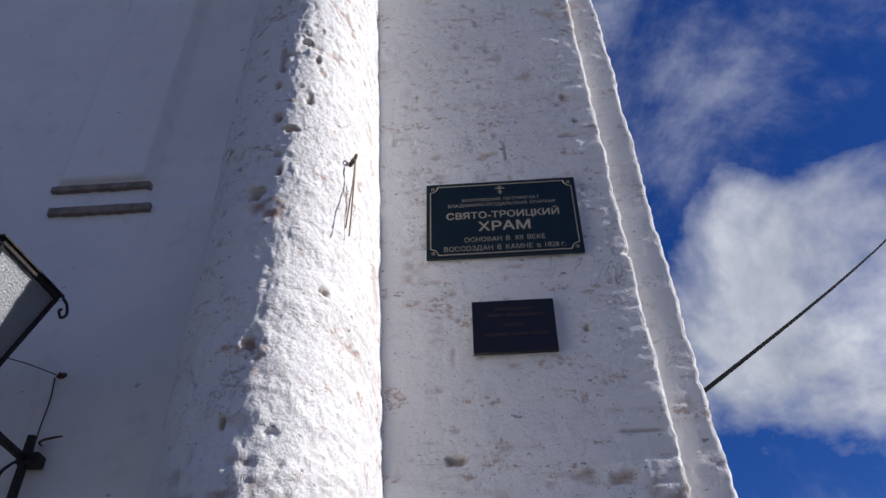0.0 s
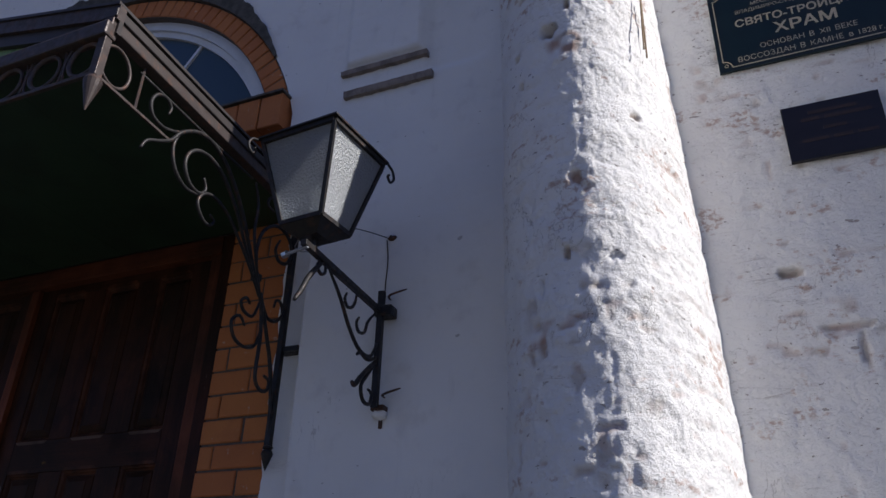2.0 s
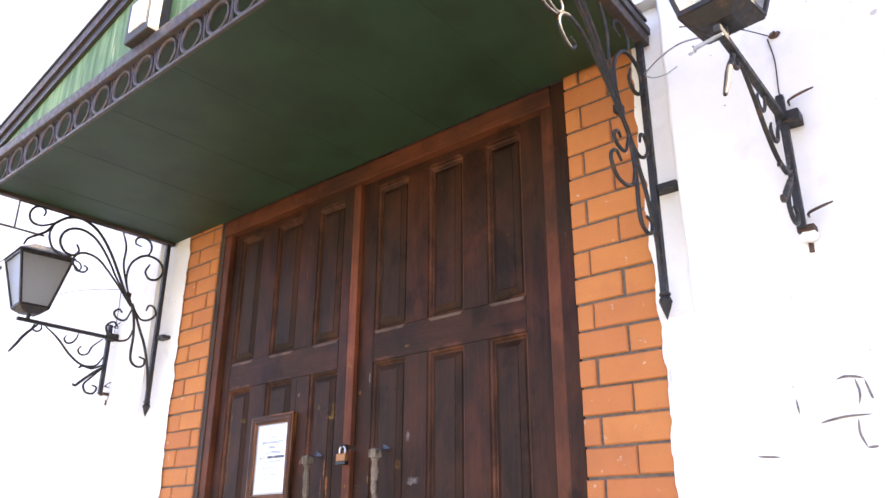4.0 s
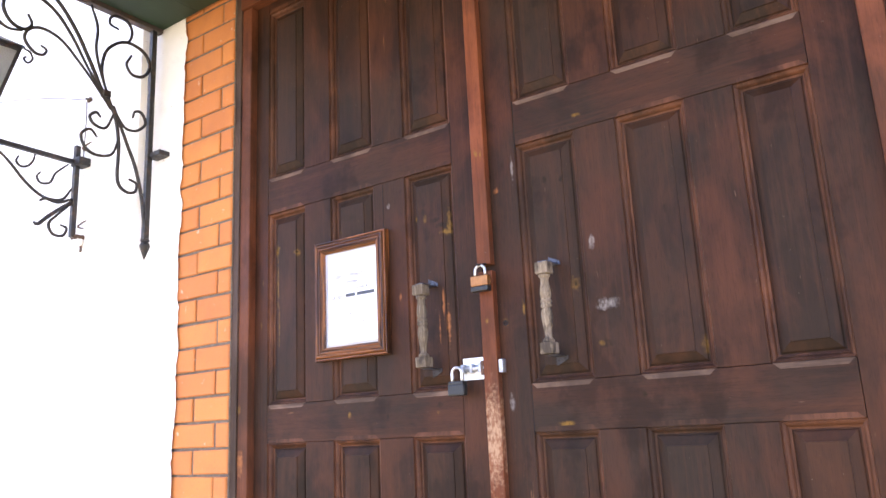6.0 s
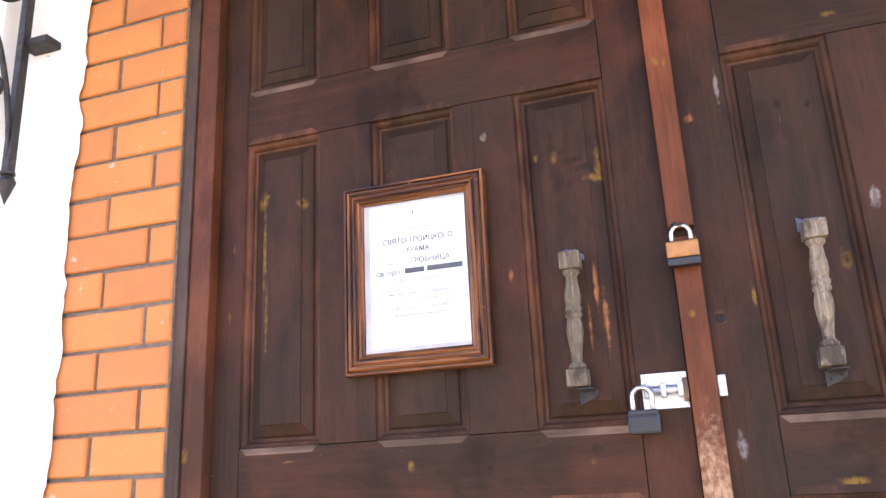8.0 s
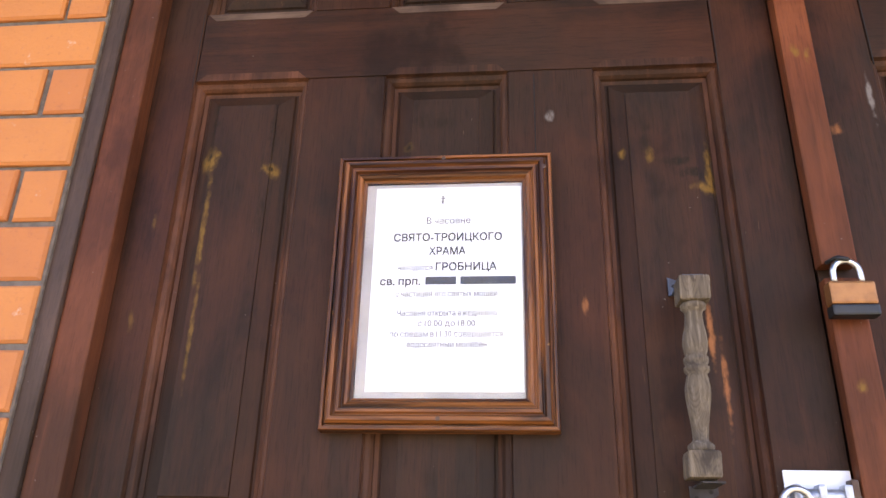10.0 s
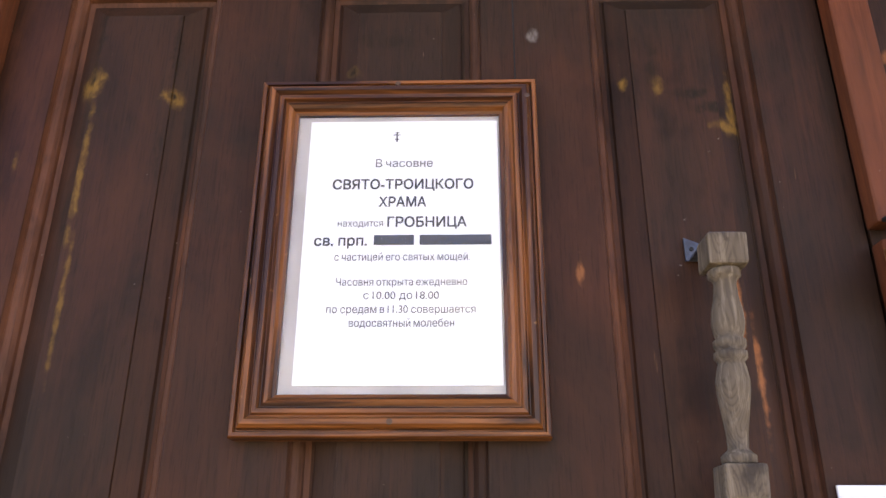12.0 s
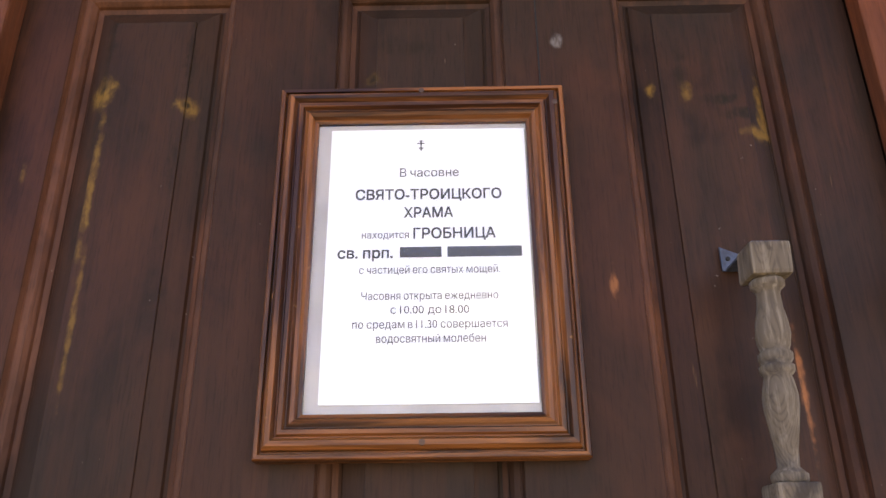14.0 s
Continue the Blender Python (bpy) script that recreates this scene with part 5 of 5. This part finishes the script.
def wall_lantern(x, label, swing=2.6, twist=-7.5):
    """Four-sided tapered lantern on a scrolled arm from the wall."""
    top = thing("wall_lantern", label, "lantern", "wall lanterns beside the door")
    cy, zb, zt, hb, ht = 1.757, 2.512, 2.785, 0.072, 0.134

    ca, sa = math.cos(math.radians(twist)), math.sin(math.radians(twist))

    def turned(dx, dy, z):
        return Vector((x + ca * dx - sa * dy, cy + sa * dx + ca * dy, z))

    def corner_at(sx, sy, k):
        h = hb + (ht - hb) * k
        return turned(sx * h, sy * h, zb + (zt - zb) * k)

    sides = ((-1, -1), (1, -1), (1, 1), (-1, 1))
    for sx, sy in sides:
        part("corner_bar", sweep(bmesh.new(), [corner_at(sx, sy, 0), corner_at(sx, sy, 1)], 0.0085, 4), IRON, top)
    for k, (a, b) in enumerate(zip(sides, sides[1:] + sides[:1])):
        part("bottom_bar", sweep(bmesh.new(), [corner_at(*a, 0), corner_at(*b, 0)], 0.010, 4), IRON, top)
        part("top_bar", sweep(bmesh.new(), [corner_at(*a, 1), corner_at(*b, 1)], 0.010, 4), IRON, top)
        bm = bmesh.new()
        inner = (turned((a[0] + b[0]) / 2, (a[1] + b[1]) / 2, 0) - Vector((x, cy, 0))) * 0.004
        q = [corner_at(*a, 0.01), corner_at(*b, 0.01), corner_at(*b, 0.99), corner_at(*a, 0.99)]
        v = [bm.verts.new(p - inner * 0.5) for p in q] + [bm.verts.new(p - inner * 1.5) for p in q]
        for f in ((0, 1, 2, 3), (7, 6, 5, 4), (0, 4, 5, 1), (1, 5, 6, 2), (2, 6, 7, 3), (3, 7, 4, 0)):
            bm.faces.new([v[i] for i in f])
        bmesh.ops.recalc_face_normals(bm, faces=bm.faces)
        pane = part("pane", bm, FROSTED, top, "frosted pebbled glass pane")
        pane.visible_shadow = False
    bm = bmesh.new()
    e = ht + 0.014
    base = [bm.verts.new(turned(sx * e, sy * e, zt + 0.008)) for sx, sy in sides]
    lip = [bm.verts.new(turned(sx * e, sy * e, zt + 0.014)) for sx, sy in sides]
    peak = [bm.verts.new(turned(sx * 0.05, sy * 0.05, zt + 0.080)) for sx, sy in sides]
    bm.faces.new(base[::-1])
    bm.faces.new(peak)
    for lo, hi in ((base, lip), (lip, peak)):
        for j in range(4):
            bm.faces.new((lo[j], lo[(j + 1) % 4], hi[(j + 1) % 4], hi[j]))
    bmesh.ops.recalc_face_normals(bm, faces=bm.faces)
    part("roof", bm, IRON, top)
    bm = bmesh.new()
    low = [bm.verts.new(turned(sx * (hb - 0.035), sy * (hb - 0.035), zb - 0.036)) for sx, sy in sides]
    high = [bm.verts.new(turned(sx * (hb + 0.004), sy * (hb + 0.004), zb - 0.008)) for sx, sy in sides]
    bm.faces.new(low[::-1])
    bm.faces.new(high)
    for j in range(4):
        bm.faces.new((low[j], low[(j + 1) % 4], high[(j + 1) % 4], high[j]))
    bmesh.ops.recalc_face_normals(bm, faces=bm.faces)
    part("bottom_tray", bm, IRON, top)
    part("bulb", lathe(bmesh.new(), x, cy, ((0.012, zb), (0.013, zb + 0.04), (0.028, zb + 0.075), (0.031, zb + 0.10), (0.020, zb + 0.125), (0.004, zb + 0.132)), 16), LENS, top, smooth=True)
    part("stem", tube(((x, cy, 2.452), (x, cy, zb - 0.03)), 0.011, 1, 10), IRON, top)
    part("arm", a_box(x - 0.010, x + 0.010, 1.70, 2.262, 2.432, 2.452, bevel=0.003), IRON, top)
    part("post", a_box(x - 0.011, x + 0.011, 2.226, 2.248, 2.105, 2.52, bevel=0.003), IRON, top)
    part("clamp", a_box(x - 0.020, x + 0.045, 2.222, WALL_Y - 0.004, 2.425, 2.462, bevel=0.004), IRON, top)
    part("foot", a_box(x - 0.016, x + 0.030, 2.240, WALL_Y - 0.002, 2.098, 2.116, bevel=0.003), RUST, top)

    def bend(points, r=0.0055, name="scroll"):
        part(name, tube([(x, y, z) for y, z in points], r, 5, 8, 0.4), IRON, top, smooth=True)

    bend(((1.86, 2.430), (1.94, 2.375), (2.02, 2.300), (2.10, 2.255), (2.18, 2.262), (2.222, 2.32)), 0.0065)
    bend(((1.985, 2.405), (1.975, 2.380), (1.995, 2.362), (2.025, 2.372), (2.045, 2.400), (2.05, 2.43)))
    bend(((2.08, 2.360), (2.065, 2.335), (2.085, 2.312), (2.125, 2.325), (2.145, 2.370), (2.20, 2.425)))
    bend(((1.80, 2.432), (1.79, 2.405), (1.815, 2.392), (1.838, 2.408), (1.835, 2.43)))
    bend(((1.815, 2.430), (1.775, 2.385), (1.745, 2.345), (1.720, 2.300), (1.690, 2.255)), 0.0085, "leaf")
    bend(((2.228, 2.275), (2.165, 2.245), (2.110, 2.250), (2.085, 2.235)), 0.007, "leaf")
    bend(((2.228, 2.265), (2.170, 2.215), (2.120, 2.170), (2.085, 2.135), (2.065, 2.140)), 0.0085, "leaf")
    bend(((2.228, 2.255), (2.165, 2.190), (2.130, 2.145), (2.150, 2.105), (2.195, 2.105), (2.210, 2.140), (2.180, 2.150)), 0.0065)
    for sx, sy in ((1, 1), (-1, -1)):
        px, py, _ = turned(sx * (ht + 0.012), sy * (ht + 0.012), 0)
        pts = [(px, py, zt + 0.004), (px + sx * 0.004, py + sy * 0.022, zt - 0.004), (px + sx * 0.006, py + sy * 0.034, zt - 0.030), (px + sx * 0.002, py + sy * 0.018, zt - 0.052), (px, py + sy * 0.002, zt - 0.040), (px, py + sy * 0.010, zt - 0.028)]
        part("hook", tube(pts, 0.0045, 5), IRON, top, smooth=True)
    hinge = Matrix.Translation((x, 2.237, 0))
    top.matrix_world = hinge @ Matrix.Rotation(math.radians(swing), 4, "Z") @ hinge.inverted()
    return top


LAMP_E, LAMP_W = -1.402, -5.312
wall_lantern(LAMP_E, "black iron wall lantern with frosted glass on a scrolled arm")
wall_lantern(LAMP_W, "black iron wall lantern with frosted glass on a scrolled arm", 3.0, -8.0)


# ---------------------------------------------------------------- small things on the walls
def rusty_fixing(x, z, size, label):
    top = thing("wall_fixing", label, "fixing")
    bm = bmesh.new()
    bmesh.ops.create_icosphere(bm, subdivisions=2, radius=size)
    rnd = random.Random(int(abs(x * 1000) + z * 100))
    for v in bm.verts:
        v.co = Vector((v.co.x * rnd.uniform(0.8, 1.5), v.co.y * 0.5, v.co.z * rnd.uniform(0.5, 0.9)))
    bmesh.ops.translate(bm, verts=bm.verts, vec=(x, WALL_Y - size * 0.3, z))
    part("rusty_stub", bm, RUST, top, smooth=True)
    part("nail", tube(((x, WALL_Y + 0.005, z), (x + 0.006, WALL_Y - 0.028, z - 0.004)), 0.004, 1, 6), IRON, top)
    return top


for lx in (LAMP_E, LAMP_W):
    s = 1 if lx > MIDDLE else -1
    rusty_fixing(lx + 0.005, 2.752, 0.016, "rusty iron stub where the lamp cable leaves the wall")
    wire = thing("lamp_wire", "thin grey electric wire down the wall to the lantern", "wire")
    part("drop", tube(((lx - 0.015, WALL_Y - 0.006, 2.745), (lx - 0.004, WALL_Y - 0.009, 2.66), (lx - 0.008, WALL_Y - 0.008, 2.56), (lx - 0.003, WALL_Y - 0.012, 2.48)), 0.0022, 4, 6), IRON, wire)
    part("loop", tube(((lx - 0.010, WALL_Y - 0.012, 2.752), (lx - 0.06, 2.15, 2.735), (lx - 0.12, 2.02, 2.70), (lx - 0.15, 1.93, 2.66)), 0.0018, 4, 6), IRON, wire)
    for z, l in ((2.505, 0.06), (2.150, 0.05)):
        spike = thing("iron_spike", "bent rusty spike driven into the wall", "spike")
        part("shank", tube(((lx + 0.012, WALL_Y + 0.004, z), (lx + 0.02, WALL_Y - 0.03, z), (lx + 0.055, WALL_Y - 0.035, z + 0.008), (lx + 0.06 + l / 2, WALL_Y - 0.03, z + 0.016)), 0.0042, 4, 6, 0.5), RUST, spike)
    lump = thing("mortar_lump", "pale mortar lump under the lantern post", "mortar")
    bm = bmesh.new()
    bmesh.ops.create_icosphere(bm, subdivisions=3, radius=0.024)
    for v in bm.verts:
        v.co = Vector((v.co.x * 1.1, v.co.y * 0.8, v.co.z * 0.7)) * (1 + 0.2 * math.sin(v.co.x * 300) * math.cos(v.co.z * 260))
    bmesh.ops.translate(bm, verts=bm.verts, vec=(lx + 0.005, WALL_Y - 0.018, 2.088))
    part("lump", bm, WHITE_SMOOTH, lump, smooth=True)
    part("rust_stain", a_box(lx - 0.002, lx + 0.012, WALL_Y - 0.007, WALL_Y - 0.001, 2.045, 2.075, bevel=0.003), RUST, lump)

stay = thing("stay_wire", "thin pale wire from the bracket post to the lantern", "wire")
part("wire_run", tube(((CAN_E, 2.285, 2.80), (-1.72, 2.15, 2.74), (-1.55, 1.92, 2.60), (LAMP_E + 0.012, 1.775, 2.475)), 0.0024, 5, 6), ZINC, stay)
part("wire_tail", tube(((CAN_E, 2.280, 2.80), (-1.79, 2.27, 2.765), (-1.74, 2.262, 2.755), (-1.70, 2.258, 2.765)), 0.002, 5, 6), ZINC, stay)

bolt_e = thing("bolt_stub", "bright bolt through the end of the lantern arm", "bolt")
part("bolt_shank", tube(((LAMP_E - 0.042, 1.722, 2.425), (LAMP_E + 0.032, 1.715, 2.432)), 0.005, 1, 8), ZINC, bolt_e)
part("bolt_head", tube(((LAMP_E - 0.058, 1.724, 2.4235), (LAMP_E - 0.042, 1.722, 2.425)), 0.011, 1, 6), STEEL, bolt_e)

tie = thing("tie_wire", "twisted tan wire hanging from an eyelet in the column", "wire")
ex, ey, nx, ny = -0.400, 1.950, 0.55, -0.83
part("eyelet", tube([(ex + nx * (0.022 + 0.012 * math.cos(a)), ey + ny * (0.022 + 0.012 * math.cos(a)), 3.346 + 0.010 * math.sin(a)) for a in np.linspace(0, 6.6, 14)], 0.0035, 2, 6), CORD, tie, smooth=True)
part("peg", tube(((ex - nx * 0.02, ey - ny * 0.02, 3.345), (ex + nx * 0.014, ey + ny * 0.014, 3.345)), 0.008, 1, 8), RUST, tie)
for dx, dz in ((-0.05, 0.35), (0.008, 0.335)):
    part("strand", tube(((ex + nx * 0.024, ey + ny * 0.024, 3.341), (ex + nx * 0.026, ey + ny * 0.026 + dx * 0.2, 3.341 - dz * 0.3), (ex + nx * 0.022, ey + ny * 0.022 + dx * 0.7, 3.341 - dz * 0.7), (ex + nx * 0.02, ey + ny * 0.026 + dx, 3.341 - dz)), 0.0028, 5, 6), CORD, tie, smooth=True)

cable = thing("overhead_cable", "black electric cable running off across the sky", "cable")
a, b = Vector((1.109, 3.6, 3.289)), Vector((5.71, 9.0, 8.246))
way = b - a
part("span", tube([tuple(a + way * t - Vector((0, 0, 0.03 * (1 - (2 * t - 1) ** 2)))) for t in (-0.075, 0.0, 0.25, 0.5, 0.75, 1.0, 1.6)], 0.012, 5, 8), CABLE, cable, smooth=True)

for z0, z1, x0, x1 in ((3.592, 3.616, -1.690, -1.285), (3.468, 3.500, -1.665, -1.258)):
    strip = thing("ledge", "rough brown-grey mortar ledge on the wall", "ledge")
    bm = bmesh.new()
    us = np.linspace(x0, x1, 40)
    rows = []
    for u in us:
        k = 0.0012 * math.sin(u * 37 + z0 * 9) + 0.0016 * math.sin(u * 113 + z0) + 0.0012 * math.sin(u * 291)
        rows.append([bm.verts.new(p) for p in ((u, WALL_Y + 0.01, z0 + k), (u, WALL_Y - 0.020 + k, z0 + k), (u, WALL_Y - 0.022 + k, z1 + k * 0.5), (u, WALL_Y + 0.01, z1 + 0.004))])
    for p, q in zip(rows, rows[1:]):
        for j in range(3):
            bm.faces.new((p[j], q[j], q[j + 1], p[j + 1]))
    bm.faces.new(rows[0])
    bm.faces.new(rows[-1][::-1])
    bmesh.ops.recalc_face_normals(bm, faces=bm.faces)
    part("ledge_body", bm, DIRT, strip)

for pts in (((-1.395, 1.698), (-1.375, 1.703), (-1.350, 1.700), (-1.330, 1.694)), ((-1.352, 1.695), (-1.346, 1.660), (-1.352, 1.630)), ((-1.330, 1.69), (-1.322, 1.655), (-1.318, 1.640)),
            ((-1.450, 1.592), (-1.425, 1.598), (-1.385, 1.604), (-1.325, 1.604)), ((-1.36, 1.595), (-1.362, 1.56), (-1.35, 1.525)), ((-1.35, 1.525), (-1.325, 1.527)), ((-1.62, 1.52), (-1.56, 1.515)), ((-1.50, 1.66), (-1.497, 1.62))):
    mark = thing("wall_scratch", "short dark scratch in the whitewash", "scratch")
    part("groove", tube([(x, WALL_Y - 0.002, z) for x, z in pts], 0.0030, 4, 6, 0.8), SCRATCH, mark)

# ---------------------------------------------------------------- arched window over the canopy
ARCH_Z, R_OUT, R_IN, SPRING = 3.137, 1.456, 1.336, 3.567   # segmental arch: centre, radii, height of the springing


def arc_band(bm, r0, r1, y0, y1, steps=72, hood=0.0, first=None):
    """A curved band above the springing; hood thickens its crown."""
    rings = []
    low = math.asin((SPRING - ARCH_Z) / r1) if first is None else first
    for a in np.linspace(low, math.pi - low, steps):
        c, s = math.cos(a), math.sin(a)
        k = hood * max(0.0, (s - math.sin(low)) / (1 - math.sin(low))) * (1 + 0.10 * math.sin(a * 41) + 0.08 * math.sin(a * 97))
        rings.append([bm.verts.new((MIDDLE + r * c, y, ARCH_Z + r * s)) for r, y in ((r0, y0), (r1 + k, y0), (r1 + k, y1), (r0, y1))])
    for p, q in zip(rings, rings[1:]):
        for j in range(4):
            bm.faces.new((p[j], p[(j + 1) % 4], q[(j + 1) % 4], q[j]))
    bmesh.ops.recalc_face_normals(bm, faces=bm.faces)
    return bm


window_1 = thing("window_1", "half-round window with white frame in an orange brick arch", "window", kind="structure")
part("window_frame", arc_band(bmesh.new(), 1.285, R_IN + 0.01, 2.330, 2.40), FRAME_WHITE, window_1)
part("sash", arc_band(bmesh.new(), 1.250, 1.2845, 2.347, 2.395), FRAME_WHITE, window_1)
part("window_sill", a_box(MIDDLE - 1.262, MIDDLE + 1.262, 2.332, 2.395, SPRING - 0.01, SPRING + 0.035, bevel=0.004), FRAME_WHITE, window_1)
for ang in (55, 90, 125):
    c, s = math.cos(math.radians(ang)), math.sin(math.radians(ang))
    part("glazing_bar", sweep(bmesh.new(), [Vector((MIDDLE + (0.45 / s) * c, 2.368, ARCH_Z + 0.45)), Vector((MIDDLE + 1.27 * c, 2.368, ARCH_Z + 1.27 * s))], 0.016, 4), FRAME_WHITE, window_1)
bm = bmesh.new()
fan = [bm.verts.new((MIDDLE, 2.366, SPRING))] + [bm.verts.new((MIDDLE + 1.268 * math.cos(a), 2.366, ARCH_Z + 1.268 * math.sin(a))) for a in np.linspace(0.347, math.pi - 0.347, 40)]
for p, q in zip(fan[1:], fan[2:]):
    bm.faces.new((fan[0], p, q))
part("pane", bm, PANE, window_1, "grey pane with a pale curtain behind it")
# wall round the arch
wall_over = bmesh.new()
half = 1.602
for a0, a1 in zip(np.linspace(0, math.pi, 73), np.linspace(0, math.pi, 73)[1:]):
    pts = []
    for a in (a0, a1):
        c, s = math.cos(a), math.sin(a)
        k = min(half / max(abs(c), 1e-6), (TOP - ARCH_Z) / max(s, 1e-6))
        pts += [(MIDDLE + (R_OUT - 0.002) * c, ARCH_Z + (R_OUT - 0.002) * s), (MIDDLE + k * c, ARCH_Z + k * s)]
    v = [wall_over.verts.new((x, WALL_Y, z)) for x, z in pts]
    wall_over.faces.new((v[0], v[1], v[3], v[2]))
bmesh.ops.remove_doubles(wall_over, verts=wall_over.verts, dist=0.0005)
bmesh.ops.recalc_face_normals(wall_over, faces=wall_over.faces)
over = finish("wall_over_portal", wall_over, WHITE_SMOOTH)
for x0, x1 in ((-1.93, -1.735), (-4.955, -4.76)):
    part("impost_backing", a_box(x0, x1, WALL_Y - 0.001, WALL_Y + 0.065, 3.09, 3.53), WHITE_SMOOTH, over)
tagged(over, "whitewashed wall round the arched window", "wall", kind="structure")
part("arch_edge", arc_band(bmesh.new(), R_OUT - 0.004, R_OUT + 0.006, WALL_Y - 0.016, WALL_Y + 0.30, 120, 0.145, 0.50), TAR, over, "weathered grey-brown cement edge over the brick arch")
part("arch_mortar", arc_band(bmesh.new(), R_IN, R_OUT - 0.006, WALL_Y + 0.008, 2.55), MORTAR, over)

# ---------------------------------------------------------------- bricks of the portal, its arch and its imposts
rnd = random.Random(4)
for inner, side, z_first, high, joints in ((-2.182, 1, 2.155, 0.0945, (0.064, 0.182)), (-4.4085, -1, 1.478, 0.0919, (0.190, 0.070))):
    meshes = {}
    low = int((z_first - 0.12) / high)
    for k in range(-low, int((3.44 - z_first) / high) + 1):
        z0 = z_first + k * high
        j = joints[k % 2]
        for a, b in ((0.0, j - 0.0045), (j + 0.0045, 0.325)):
            key = (round(a, 3), round(b, 3))
            if key not in meshes:
                meshes[key] = brick_mesh(b - a, high - 0.009, 0.05)
            ob = new("brick", meshes[key])
            ob.parent = portal
            ob.location = (inner + side * (a + b) / 2 + rnd.uniform(-0.002, 0.002), BRICK_Y + rnd.uniform(-0.002, 0.0035), z0 + high / 2 + rnd.uniform(-0.001, 0.001))
            ob.rotation_euler = (0, rnd.uniform(-0.006, 0.006), rnd.uniform(-0.006, 0.006))
voussoir = brick_mesh(0.066, R_OUT - R_IN - 0.012, 0.20)
N_VOUSSOIR, A_LOW = 49, math.asin((SPRING - ARCH_Z) / R_OUT)
for k in range(N_VOUSSOIR):
    a = A_LOW + (math.pi - 2 * A_LOW) * (k + 0.5) / N_VOUSSOIR
    ob = new("brick", voussoir)
    ob.parent = over
    rm = (R_OUT + R_IN) / 2 - 0.003
    ob.location = (MIDDLE + rm * math.cos(a), WALL_Y + 0.002 + rnd.uniform(-0.002, 0.002), ARCH_Z + rm * math.sin(a))
    ob.rotation_euler = (0, math.pi / 2 - a, 0)
for side in (1, -1):
    head = brick_mesh(0.112, 0.166, 0.18)
    for k in range(4):
        ob = new("brick", head)
        ob.parent = portal
        ob.location = (MIDDLE + side * (1.392 - 0.056 - k * 0.119), 2.222 + rnd.uniform(-0.002, 0.002), 3.472)
    mid = MIDDLE + side * 1.212
    part("impost_cap", a_box(mid - 0.187, mid + 0.187, 2.210, 2.34, 3.5585, 3.570), TAR, portal)
lid = bmesh.new()
lathe(lid, float(column_axis(TOP)[0]) + 0.03, 2.10, ((0.36, TOP - 0.01), (0.37, TOP + 0.05), (0.30, TOP + 0.12)), 40)
box(lid, -9.5, 0.70, 2.27, 3.0, TOP - 0.005, TOP + 0.09)
cornice = finish("cornice", lid, WHITE_SMOOTH)
tagged(cornice, "plain whitewashed coping over the wall and column", "cornice", kind="structure")
